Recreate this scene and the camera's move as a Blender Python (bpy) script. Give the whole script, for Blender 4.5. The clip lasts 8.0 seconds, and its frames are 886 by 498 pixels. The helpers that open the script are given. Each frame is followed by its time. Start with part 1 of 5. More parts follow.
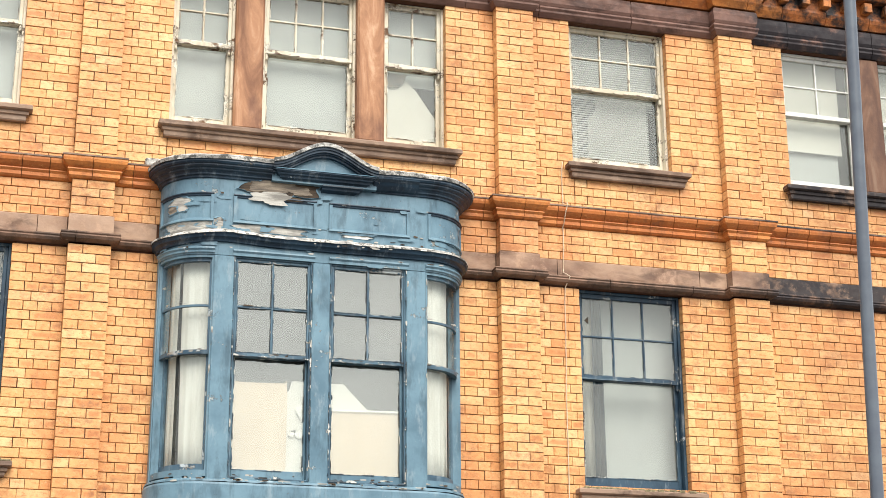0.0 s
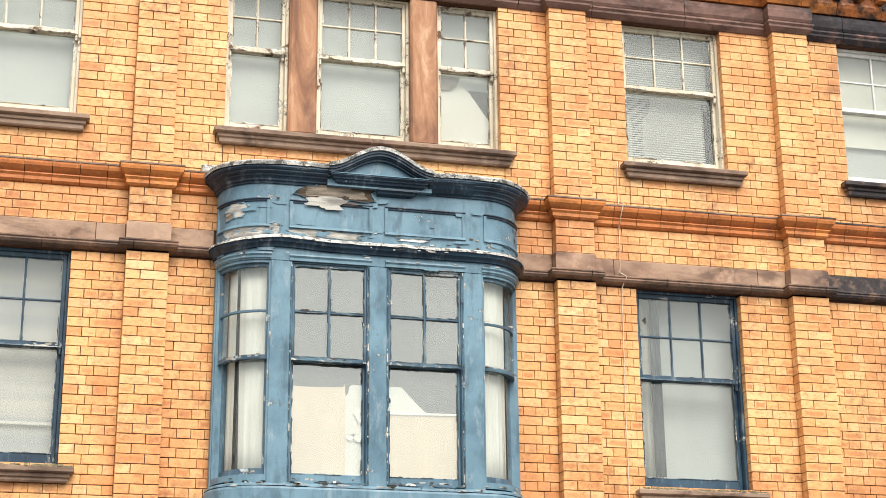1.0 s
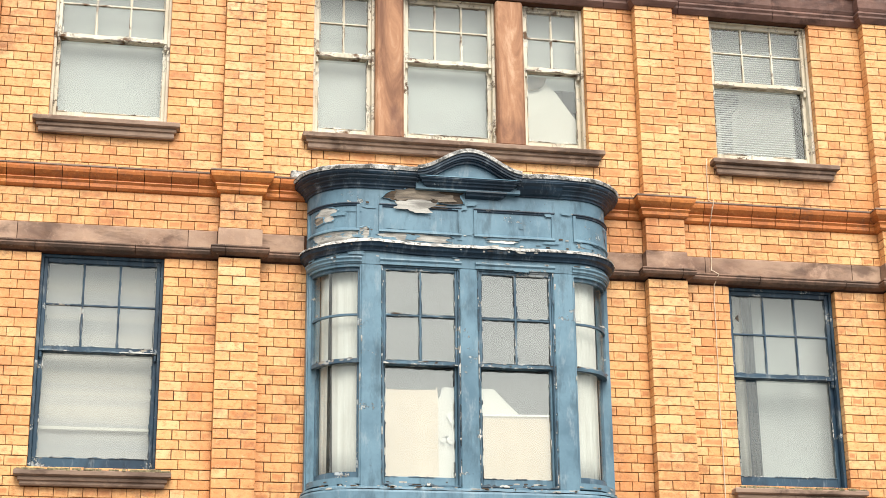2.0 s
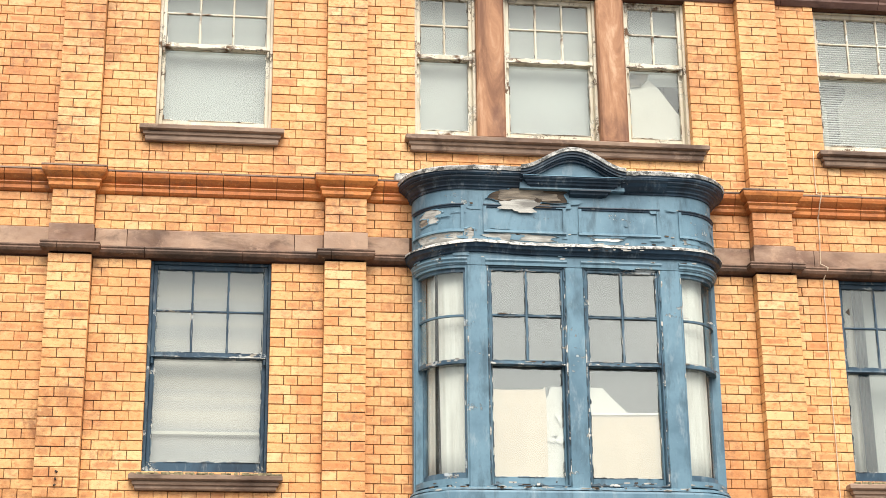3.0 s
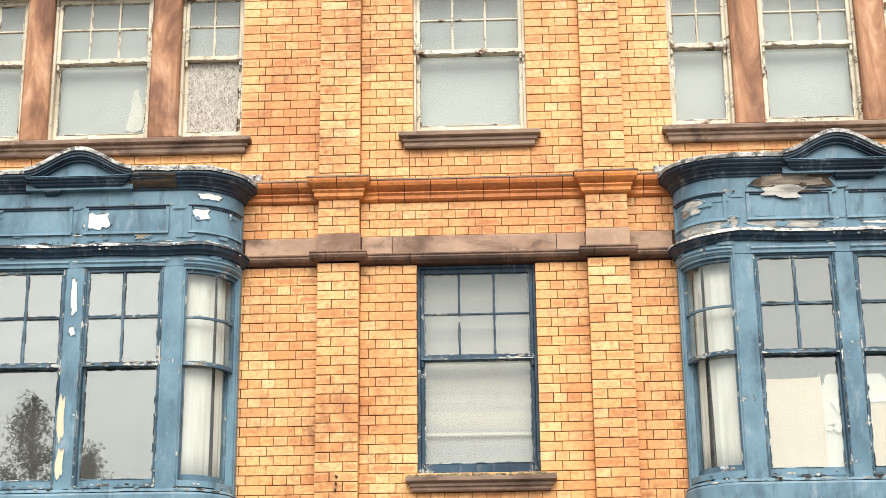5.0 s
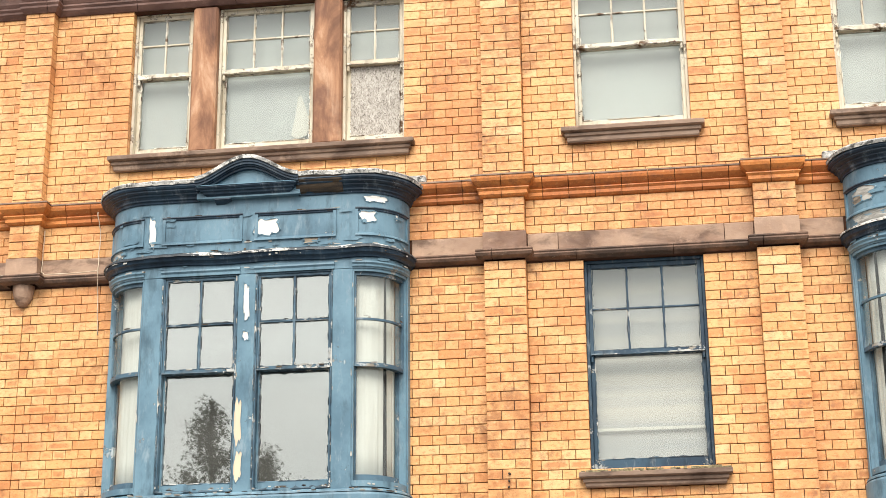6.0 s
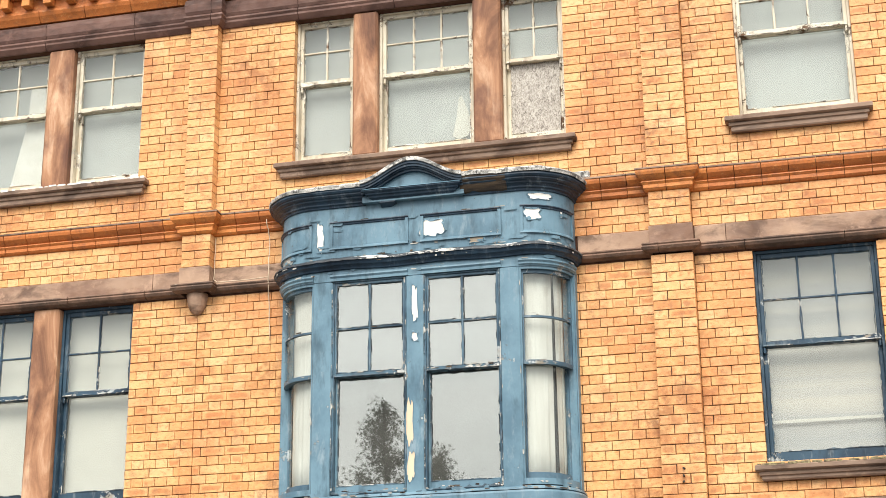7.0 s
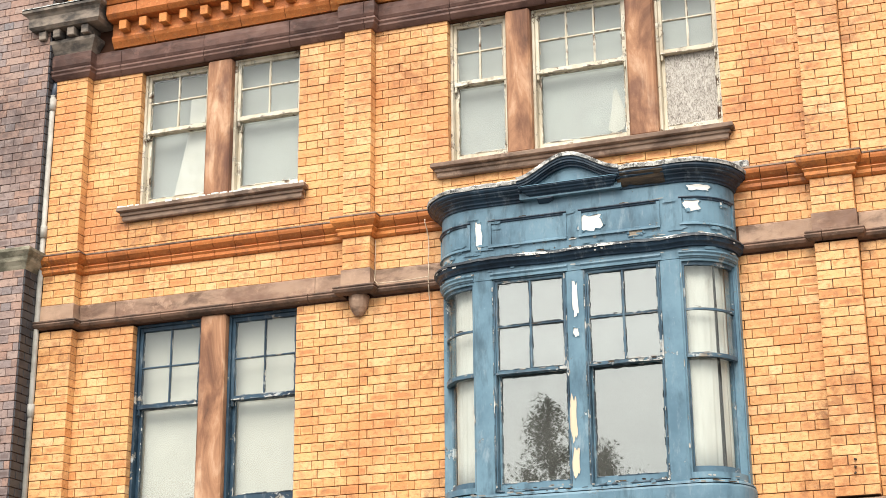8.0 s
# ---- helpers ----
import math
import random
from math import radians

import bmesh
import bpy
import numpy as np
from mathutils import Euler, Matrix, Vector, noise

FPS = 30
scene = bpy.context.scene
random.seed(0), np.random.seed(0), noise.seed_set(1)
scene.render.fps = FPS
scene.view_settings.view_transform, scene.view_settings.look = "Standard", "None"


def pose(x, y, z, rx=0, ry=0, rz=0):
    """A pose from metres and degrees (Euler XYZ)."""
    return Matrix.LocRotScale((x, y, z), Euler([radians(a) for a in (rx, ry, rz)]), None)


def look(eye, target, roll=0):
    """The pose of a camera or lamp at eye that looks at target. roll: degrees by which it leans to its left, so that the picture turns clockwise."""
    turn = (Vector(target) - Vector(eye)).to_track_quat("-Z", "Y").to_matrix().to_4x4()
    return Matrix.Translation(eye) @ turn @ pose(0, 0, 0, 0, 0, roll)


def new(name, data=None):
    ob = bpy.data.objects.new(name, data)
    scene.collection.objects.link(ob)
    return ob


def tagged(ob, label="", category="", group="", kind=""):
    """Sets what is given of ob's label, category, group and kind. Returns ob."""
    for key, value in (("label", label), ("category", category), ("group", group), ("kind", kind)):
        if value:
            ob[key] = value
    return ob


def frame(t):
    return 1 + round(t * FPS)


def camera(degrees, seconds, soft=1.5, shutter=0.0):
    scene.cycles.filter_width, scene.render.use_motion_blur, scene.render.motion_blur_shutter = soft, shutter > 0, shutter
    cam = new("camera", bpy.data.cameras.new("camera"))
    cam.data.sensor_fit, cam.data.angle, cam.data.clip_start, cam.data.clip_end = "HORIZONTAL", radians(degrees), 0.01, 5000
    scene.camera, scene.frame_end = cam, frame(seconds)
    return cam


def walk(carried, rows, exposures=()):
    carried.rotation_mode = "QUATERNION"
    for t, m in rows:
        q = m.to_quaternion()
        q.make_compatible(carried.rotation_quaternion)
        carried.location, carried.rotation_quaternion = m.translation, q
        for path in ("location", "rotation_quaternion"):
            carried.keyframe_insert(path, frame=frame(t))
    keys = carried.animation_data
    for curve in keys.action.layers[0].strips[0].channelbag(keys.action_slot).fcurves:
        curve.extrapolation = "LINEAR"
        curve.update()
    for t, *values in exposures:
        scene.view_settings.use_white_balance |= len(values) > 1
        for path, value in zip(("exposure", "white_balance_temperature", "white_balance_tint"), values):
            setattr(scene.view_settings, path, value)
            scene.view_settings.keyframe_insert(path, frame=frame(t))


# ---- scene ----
# The camera stands on a tripod across the street and pans to its left.
cam = camera(29.873, 8.0, 0.75)
EYE = Vector((0.0, -13.7, 1.6))
# seconds, yaw, pitch, lean (degrees)
ROWS = [
    (0.0, -16.469, 18.334, -0.358),
    (0.5, -15.684, 18.388, -0.460),
    (1.0, -14.438, 18.429, -0.538),
    (1.5, -12.866, 18.475, -0.573),
    (3.0, -7.365, 18.568, -0.576),
    (3.5, -5.209, 18.562, -0.550),
    (4.0, -3.124, 18.559, -0.577),
    (5.5, 5.182, 18.544, -0.541),
    (6.0, 8.200, 18.515, -0.519),
    (6.5, 11.116, 18.503, -0.515),
    (7.0, 14.219, 18.487, -0.526),
    (7.5, 17.193, 18.469, -0.520),
    (8.0, 19.985, 18.431, -0.462),
]


def aim(yaw, pitch, lean):
    a, p = radians(yaw), radians(pitch)
    way = Vector((-math.sin(a) * math.cos(p), math.cos(a) * math.cos(p), math.sin(p)))
    return look(EYE, EYE + way, lean)


walk(cam, [(t, aim(yaw, pitch, lean)) for t, yaw, pitch, lean in ROWS], [(0.0, 0.62), (8.0, 0.62)])

# ---------------------------------------------------------------- light
world = bpy.data.worlds.new("overcast_sky")
scene.world = world
world.use_nodes = True
wn, wl = world.node_tree.nodes, world.node_tree.links
wn.clear()
sky = wn.new("ShaderNodeTexSky")
sky.sky_type, sky.sun_disc = "NISHITA", False
sky.sun_elevation, sky.sun_rotation, sky.dust_density, sky.air_density = radians(52), radians(165), 6.0, 1.0
grey = wn.new("ShaderNodeHueSaturation")
grey.inputs["Saturation"].default_value = 0.35
even = wn.new("ShaderNodeGamma")
even.inputs["Gamma"].default_value = 0.3
cloud = wn.new("ShaderNodeTexNoise")
cloud.inputs["Scale"].default_value, cloud.inputs["Detail"].default_value = 3.0, 5.0
stretch = wn.new("ShaderNodeMapping")
stretch.inputs["Scale"].default_value = (1.0, 1.0, 5.0)
spot = wn.new("ShaderNodeTexCoord")
veil = wn.new("ShaderNodeMapRange")
veil.inputs["From Min"].default_value, veil.inputs["From Max"].default_value = 0.3, 0.7
veil.inputs["To Min"].default_value, veil.inputs["To Max"].default_value = 4.2, 5.2
mul = wn.new("ShaderNodeVectorMath")
mul.operation = "SCALE"
bg = wn.new("ShaderNodeBackground")
bg.inputs["Strength"].default_value = 0.15
out = wn.new("ShaderNodeOutputWorld")
wl.new(spot.outputs["Generated"], stretch.inputs["Vector"])
wl.new(stretch.outputs["Vector"], cloud.inputs["Vector"])
wl.new(cloud.outputs["Fac"], veil.inputs["Value"])
wl.new(sky.outputs["Color"], grey.inputs["Color"])
wl.new(grey.outputs["Color"], even.inputs["Color"])
wl.new(even.outputs["Color"], mul.inputs[0])
wl.new(veil.outputs["Result"], mul.inputs["Scale"])
wl.new(mul.outputs["Vector"], bg.inputs["Color"])
wl.new(bg.outputs["Background"], out.inputs["Surface"])

sun_data = bpy.data.lights.new("sun", "SUN")
sun_data.energy, sun_data.angle, sun_data.color = 2.6, radians(40), (1.0, 0.95, 0.87)
sun = new("sun", sun_data)
sun.matrix_world = look((0.5, -14, 18), (0, 0, 2))

# ---------------------------------------------------------------- materials


class Nodes:
    """A short hand for building one node material."""

    def __init__(self, name, rough=0.7, metal=0.0):
        self.mat = bpy.data.materials.new(name)
        self.mat.use_nodes = True
        self.n, self.l = self.mat.node_tree.nodes, self.mat.node_tree.links
        self.bsdf = self.n["Principled BSDF"]
        self.bsdf.inputs["Roughness"].default_value = rough
        self.bsdf.inputs["Metallic"].default_value = metal
        self.bsdf.inputs["Specular IOR Level"].default_value = 0.3
        self.out = self.n["Material Output"]
        self.geo = self.n.new("ShaderNodeNewGeometry")

    def put(self, value, socket):
        if isinstance(value, bpy.types.NodeSocket):
            self.l.new(value, socket)
        elif isinstance(value, tuple) and len(value) == 3 and socket.type == "RGBA":
            socket.default_value = (*value, 1)
        else:
            socket.default_value = value

    def noise(self, scale, detail=4.0, rough=0.55, squash=(1, 1, 1), distort=0.0, shift=None):
        m = self.n.new("ShaderNodeMapping")
        m.inputs["Scale"].default_value = squash
        self.l.new(self.geo.outputs["Position"], m.inputs["Vector"])
        if shift is not None:
            self.l.new(shift, m.inputs["Location"])
        t = self.n.new("ShaderNodeTexNoise")
        t.inputs["Scale"].default_value, t.inputs["Detail"].default_value = scale, detail
        t.inputs["Roughness"].default_value, t.inputs["Distortion"].default_value = rough, distort
        self.l.new(m.outputs["Vector"], t.inputs["Vector"])
        return t.outputs["Fac"]

    def axis(self, which):
        s = self.n.new("ShaderNodeSeparateXYZ")
        self.l.new(self.geo.outputs["Position"], s.inputs["Vector"])
        return s.outputs[which]

    def span(self, value, a, b, lo=0.0, hi=1.0):
        m = self.n.new("ShaderNodeMapRange")
        m.interpolation_type = "SMOOTHSTEP"
        for key, v in (("Value", value), ("From Min", a), ("From Max", b), ("To Min", lo), ("To Max", hi)):
            self.put(v, m.inputs[key])
        return m.outputs["Result"]

    def math(self, op, a, b=0.0):
        m = self.n.new("ShaderNodeMath")
        m.operation = op
        self.put(a, m.inputs[0]), self.put(b, m.inputs[1])
        return m.outputs[0]

    def mix(self, fac, a, b, blend="MIX"):
        m = self.n.new("ShaderNodeMix")
        m.data_type, m.blend_type = "RGBA", blend
        self.put(fac, m.inputs[0]), self.put(a, m.inputs[6]), self.put(b, m.inputs[7])
        return m.outputs[2]

    def ramp(self, fac, stops):
        r = self.n.new("ShaderNodeValToRGB")
        while len(r.color_ramp.elements) < len(stops):
            r.color_ramp.elements.new(0.5)
        for e, (p, c) in zip(r.color_ramp.elements, stops):
            e.position, e.color = p, (*c, 1)
        self.put(fac, r.inputs["Fac"])
        return r.outputs["Color"]

    def random(self):
        return self.n.new("ShaderNodeObjectInfo").outputs["Random"]

    def island(self):
        return self.geo.outputs["Random Per Island"]

    def finish(self, colour, rough=None, bump=None, strength=0.3, distance=0.01):
        self.put(colour, self.bsdf.inputs["Base Color"])
        if rough is not None:
            self.put(rough, self.bsdf.inputs["Roughness"])
        if bump is not None:
            b = self.n.new("ShaderNodeBump")
            b.inputs["Strength"].default_value, b.inputs["Distance"].default_value = strength, distance
            self.put(bump, b.inputs["Height"])
            self.l.new(b.outputs["Normal"], self.bsdf.inputs["Normal"])
        return self.mat


def brick_material(name, stops, soot, per_island=False, dirt=0.55, tints=((0.54, 0.215, 0.075), (0.45, 0.165, 0.055), (0.80, 0.52, 0.29))):
    m = Nodes(name, 0.5)
    r = m.island() if per_island else m.random()
    base = m.ramp(r, stops)
    patch = m.noise(1.3, 5, 0.6)
    base = m.mix(m.span(patch, 0.45, 0.66, 0, 0.72), base, tints[0])
    mottle = m.noise(22, 5, 0.65, (1, 1, 1.6))
    base = m.mix(m.span(mottle, 0.48, 0.68, 0, 0.65), base, tints[1])
    base = m.mix(m.span(m.noise(31, 3, 0.6), 0.55, 0.75, 0, 0.5), base, tints[2])
    if not per_island:
        # fire-flashed hearts: darker in the middle of some bricks, pale towards their arrises
        local = m.n.new("ShaderNodeSeparateXYZ")
        m.l.new(m.n.new("ShaderNodeTexCoord").outputs["Generated"], local.inputs["Vector"])
        ways = [m.math("SUBTRACT", 0.5, m.math("ABSOLUTE", m.math("SUBTRACT", local.outputs[k], 0.5))) for k in ("X", "Z")]
        inside = m.math("MULTIPLY", m.span(m.math("ADD", ways[0], m.math("MULTIPLY", mottle, 0.16)), 0.10, 0.30), m.span(m.math("ADD", ways[1], m.math("MULTIPLY", mottle, 0.3)), 0.22, 0.52))
        pick = m.span(m.math("FRACT", m.math("MULTIPLY", r, 7.31)), 0.45, 0.95)
        where = m.span(m.noise(0.55, 3, 0.5), 0.38, 0.60, 0.3, 1.0)
        flash = m.math("MULTIPLY", m.math("MULTIPLY", inside, pick), where)
        base = m.mix(m.math("MULTIPLY", flash, 0.75), base, tints[1])
    stain = m.math("MULTIPLY", m.span(m.noise(0.9, 5, 0.65), 0.48, 0.68), m.span(m.noise(9, 5, 0.7), 0.36, 0.60))
    base = m.mix(m.math("MULTIPLY", stain, 0.75), base, tuple(v * 0.62 for v in tints[1]))
    specks = m.noise(120, 2, 0.5)
    base = m.mix(m.span(specks, 0.62, 0.74, 0, 0.6), base, (0.13, 0.055, 0.022))
    grime = m.math("MULTIPLY", m.span(m.noise(2.2, 6, 0.7), 0.44, 0.68), m.span(m.noise(17, 4, 0.7), 0.42, 0.64))
    base = m.mix(m.math("MULTIPLY", grime, dirt), base, (0.16, 0.075, 0.045))
    if soot:
        side = m.math("MULTIPLY", m.span(m.axis("X"), 7.25, 7.9), m.span(m.noise(3.0, 5, 0.65), 0.34, 0.6))
        base = m.mix(m.math("MULTIPLY", side, 0.42), base, (0.24, 0.085, 0.035))
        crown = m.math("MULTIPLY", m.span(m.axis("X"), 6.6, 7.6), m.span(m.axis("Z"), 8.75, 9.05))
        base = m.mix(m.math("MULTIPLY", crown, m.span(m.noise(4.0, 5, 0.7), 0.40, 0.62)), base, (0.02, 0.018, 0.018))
    return m.finish(base, m.span(mottle, 0.3, 0.7, 0.38, 0.65), m.noise(60, 4, 0.6), 0.25, 0.004)


BRICK_STOPS = [(0.0, (0.69, 0.36, 0.135)), (0.2, (0.74, 0.43, 0.18)), (0.45, (0.67, 0.345, 0.13)),
               (0.6, (0.76, 0.475, 0.22)), (0.78, (0.72, 0.395, 0.155)), (0.92, (0.61, 0.28, 0.10)), (1.0, (0.78, 0.505, 0.25))]
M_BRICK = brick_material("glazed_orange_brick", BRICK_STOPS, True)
M_BRICK_RUN = brick_material("glazed_orange_brick_run", BRICK_STOPS, True, True)
M_TERRA = brick_material("orange_terracotta", [(0.0, (0.58, 0.19, 0.044)), (0.5, (0.66, 0.25, 0.064)), (1.0, (0.48, 0.14, 0.036))], True, True, 0.7,
                         ((0.38, 0.125, 0.035), (0.36, 0.115, 0.03), (0.70, 0.36, 0.13)))
M_BROWN_BRICK = brick_material("brown_stock_brick", [(0.0, (0.33, 0.20, 0.15)), (0.25, (0.40, 0.28, 0.225)), (0.5, (0.26, 0.205, 0.19)),
                                                     (0.75, (0.37, 0.225, 0.165)), (1.0, (0.20, 0.18, 0.18))], False, False, 0.5,
                               ((0.17, 0.115, 0.10), (0.13, 0.09, 0.08), (0.42, 0.32, 0.27)))


def mortar_material():
    m = Nodes("dark_mortar", 0.9)
    c = m.mix(m.noise(9, 5), (0.12, 0.050, 0.026), (0.055, 0.026, 0.016))
    return m.finish(c, None, m.noise(90), 0.4, 0.004)


def stone_material(name, a, b, soot_x):
    m = Nodes(name, 0.7)
    c = m.mix(m.span(m.noise(1.7, 6, 0.65, (1, 1, 2.2)), 0.36, 0.64), a, b)
    c = m.mix(m.span(m.random(), 0.5, 1.0, 0, 0.55), c, tuple(min(0.5, v * 1.45) for v in b))
    c = m.mix(m.span(m.noise(2.4, 5, 0.6, (0.8, 1, 2.0), 0.6), 0.47, 0.66, 0, 0.85), c, tuple(v * 0.52 for v in a))
    c = m.mix(m.span(m.noise(3.3, 6, 0.75), 0.52, 0.66, 0, 0.65), c, tuple(v * 1.35 for v in b))
    if soot_x:
        dark = m.math("MULTIPLY", m.span(m.axis("X"), 6.9, 7.4), m.span(m.noise(2.6, 5, 0.7), 0.33, 0.5))
        c = m.mix(m.math("MULTIPLY", dark, 0.93), c, (0.016, 0.017, 0.022))
    return m.finish(c, m.span(m.noise(14), 0.3, 0.7, 0.5, 0.85), m.noise(45, 6, 0.65), 0.35, 0.006)


M_MORTAR = mortar_material()
M_STONE = stone_material("brown_sandstone", (0.20, 0.115, 0.078), (0.36, 0.235, 0.16), True)
M_STONE_DARK = stone_material("dark_brown_sandstone", (0.112, 0.060, 0.048), (0.175, 0.098, 0.076), True)
M_SILL = stone_material("grey_brown_sill_stone", (0.15, 0.095, 0.068), (0.25, 0.17, 0.12), True)


def lip_material():
    m = Nodes("weathered_drip_stone", 0.8)
    c = m.mix(m.span(m.noise(3, 6, 0.7), 0.38, 0.62), (0.21, 0.125, 0.085), (0.085, 0.056, 0.042))
    c = m.mix(m.span(m.noise(16, 6, 0.75), 0.60, 0.72, 0, 0.6), c, (0.42, 0.33, 0.24))
    dark = m.math("MULTIPLY", m.span(m.axis("X"), 6.9, 7.4), m.span(m.noise(2.6, 5, 0.7), 0.33, 0.5))
    c = m.mix(m.math("MULTIPLY", dark, 0.9), c, (0.016, 0.017, 0.022))
    return m.finish(c, None, m.noise(40, 6, 0.7), 0.5, 0.008)


M_LIP = lip_material()


def mullion_material():
    m = Nodes("streaked_red_sandstone", 0.7)
    streak = m.noise(2.6, 6, 0.62, (1.9, 1, 0.50), 0.7)
    c = m.ramp(streak, [(0.30, (0.11, 0.05, 0.03)), (0.43, (0.23, 0.11, 0.06)), (0.55, (0.38, 0.195, 0.105)), (0.68, (0.58, 0.37, 0.235))])
    c = m.mix(m.span(m.noise(2.3, 5, 0.6, (1, 1, 0.6)), 0.48, 0.66, 0, 0.75), c, (0.13, 0.06, 0.042))
    c = m.mix(m.math("MULTIPLY", m.span(m.axis("X"), 7.6, 8.3), 0.7), c, (0.06, 0.035, 0.03))
    return m.finish(c, None, m.noise(50, 6, 0.6), 0.3, 0.006)


M_MULLION = mullion_material()


def peeling_paint(name, coat, coat_dark, under, wood, amount):
    """Old gloss paint that has faded, blistered and flaked."""
    m = Nodes(name, 0.45)
    c = m.mix(m.span(m.noise(2.0, 5, 0.6), 0.35, 0.68), coat, coat_dark)
    c = m.mix(m.span(m.noise(7, 6, 0.7, (1.6, 1, 0.5)), 0.52, 0.75, 0, 0.45), c, under)
    c = m.mix(m.span(m.noise(26, 5, 0.7), 0.58, 0.72, 0, 0.5), c, coat_dark)
    c = m.mix(m.span(m.noise(3.2, 6, 0.65, (2.4, 1, 0.7)), 0.50, 0.72, 0, 0.7), c, tuple(v * 0.5 for v in coat_dark))
    flake = m.math("ADD", m.math("MULTIPLY", m.noise(4.2, 3, 0.5, (0.8, 1, 1.5)), 0.6), m.math("MULTIPLY", m.noise(34, 6, 0.7), 0.4))
    edge = m.span(flake, amount - 0.012, amount)
    bare = m.span(flake, amount, amount + 0.008)
    c = m.mix(edge, c, (0.02, 0.022, 0.025))
    c = m.mix(bare, c, m.mix(m.span(m.noise(9, 4), 0.4, 0.62), under, wood))
    chip = m.span(m.noise(75, 4, 0.7), 0.69, 0.72)
    c = m.mix(m.math("MULTIPLY", chip, 0.8), c, under)
    height = m.math("SUBTRACT", m.math("MULTIPLY", m.noise(30, 5, 0.7), 0.25), bare)
    return m.finish(c, m.span(bare, 0, 1, 0.42, 0.85), height, 0.5, 0.006)


M_BLUE = peeling_paint("blue_paint", (0.138, 0.238, 0.298), (0.078, 0.148, 0.198), (0.34, 0.40, 0.42), (0.24, 0.24, 0.22), 0.63)
M_NAVY = peeling_paint("dark_blue_paint", (0.025, 0.052, 0.082), (0.010, 0.021, 0.036), (0.30, 0.35, 0.38), (0.2, 0.18, 0.15), 0.65)
M_SASH_BLUE = peeling_paint("blue_sash_paint", (0.036, 0.074, 0.110), (0.016, 0.036, 0.060), (0.40, 0.44, 0.45), (0.3, 0.27, 0.22), 0.605)
M_BAY_SASH = peeling_paint("faded_bay_sash_paint", (0.085, 0.155, 0.205), (0.034, 0.070, 0.105), (0.42, 0.46, 0.47), (0.3, 0.27, 0.22), 0.60)
M_PUTTY = peeling_paint("cracked_putty", (0.085, 0.14, 0.18), (0.012, 0.02, 0.028), (0.40, 0.41, 0.39), (0.56, 0.54, 0.49), 0.545)
M_OLD_PUTTY = peeling_paint("cracked_cream_putty", (0.62, 0.56, 0.44), (0.36, 0.27, 0.18), (0.78, 0.74, 0.64), (0.10, 0.06, 0.04), 0.47)
M_CREAM = peeling_paint("flaking_cream_paint", (0.68, 0.62, 0.49), (0.52, 0.45, 0.33), (0.74, 0.70, 0.59), (0.14, 0.08, 0.045), 0.57)
M_WHITE_PAINT = peeling_paint("white_paint", (0.74, 0.74, 0.70), (0.62, 0.62, 0.58), (0.8, 0.8, 0.78), (0.35, 0.3, 0.25), 0.66)


def lead_material():
    m = Nodes("weathered_lead", 0.75)
    c = m.mix(m.span(m.noise(5.5, 7, 0.72, (1, 1, 2)), 0.40, 0.60), (0.66, 0.64, 0.59), (0.27, 0.265, 0.25))
    c = m.mix(m.span(m.noise(13, 6, 0.78), 0.49, 0.58, 0, 0.92), c, (0.055, 0.055, 0.052))
    c = m.mix(m.span(m.noise(38, 4, 0.7), 0.55, 0.66, 0, 0.7), c, (0.14, 0.135, 0.12))
    return m.finish(c, None, m.noise(45, 6, 0.7), 0.9, 0.012)


M_LEAD = lead_material()
M_FLASH = peeling_paint("tarred_flashing", (0.05, 0.06, 0.07), (0.02, 0.025, 0.032), (0.62, 0.61, 0.57), (0.5, 0.48, 0.43), 0.55)


def glass_material(name, gloss, dust_range=(0.02, 0.08)):
    m = Nodes(name)
    clear, shine, mixer = m.n.new("ShaderNodeBsdfTransparent"), m.n.new("ShaderNodeBsdfGlossy"), m.n.new("ShaderNodeMixShader")
    clear.inputs["Color"].default_value = (0.86, 0.88, 0.87, 1)
    shine.inputs["Color"].default_value = (0.93, 0.955, 0.90, 1)
    shine.inputs["Roughness"].default_value = 0.015
    b = m.n.new("ShaderNodeBump")
    b.inputs["Strength"].default_value, b.inputs["Distance"].default_value = 0.02, 0.02
    m.put(m.noise(2.5, 2), b.inputs["Height"])
    m.l.new(b.outputs["Normal"], shine.inputs["Normal"])
    mixer.inputs[0].default_value = gloss
    dust, film = m.n.new("ShaderNodeBsdfDiffuse"), m.n.new("ShaderNodeMixShader")
    dust.inputs["Color"].default_value = (0.55, 0.54, 0.50, 1)
    m.put(m.span(m.noise(1.6, 4, 0.55), 0.3, 0.75, *dust_range), film.inputs[0])
    m.l.new(clear.outputs[0], mixer.inputs[1]), m.l.new(shine.outputs[0], mixer.inputs[2])
    m.l.new(mixer.outputs[0], film.inputs[1]), m.l.new(dust.outputs[0], film.inputs[2])
    m.l.new(film.outputs[0], m.out.inputs["Surface"])
    return m.mat


M_GLASS = glass_material("old_window_glass", 0.07)
M_GLASS_SIDE = glass_material("curved_bay_glass", 0.045, (0.008, 0.04))
M_GLASS_DULL = glass_material("dull_bay_glass", 0.15)
M_GLASS_BAY = glass_material("shiny_bay_glass", 0.24)


def plain(name, a, b, rough=0.8, scale=3.0, squash=(1, 1, 1), bump=0.2):
    m = Nodes(name, rough)
    c = m.mix(m.span(m.noise(scale, 5, 0.6, squash), 0.35, 0.65), a, b)
    return m.finish(c, None, m.noise(scale * 12, 4), bump, 0.004)


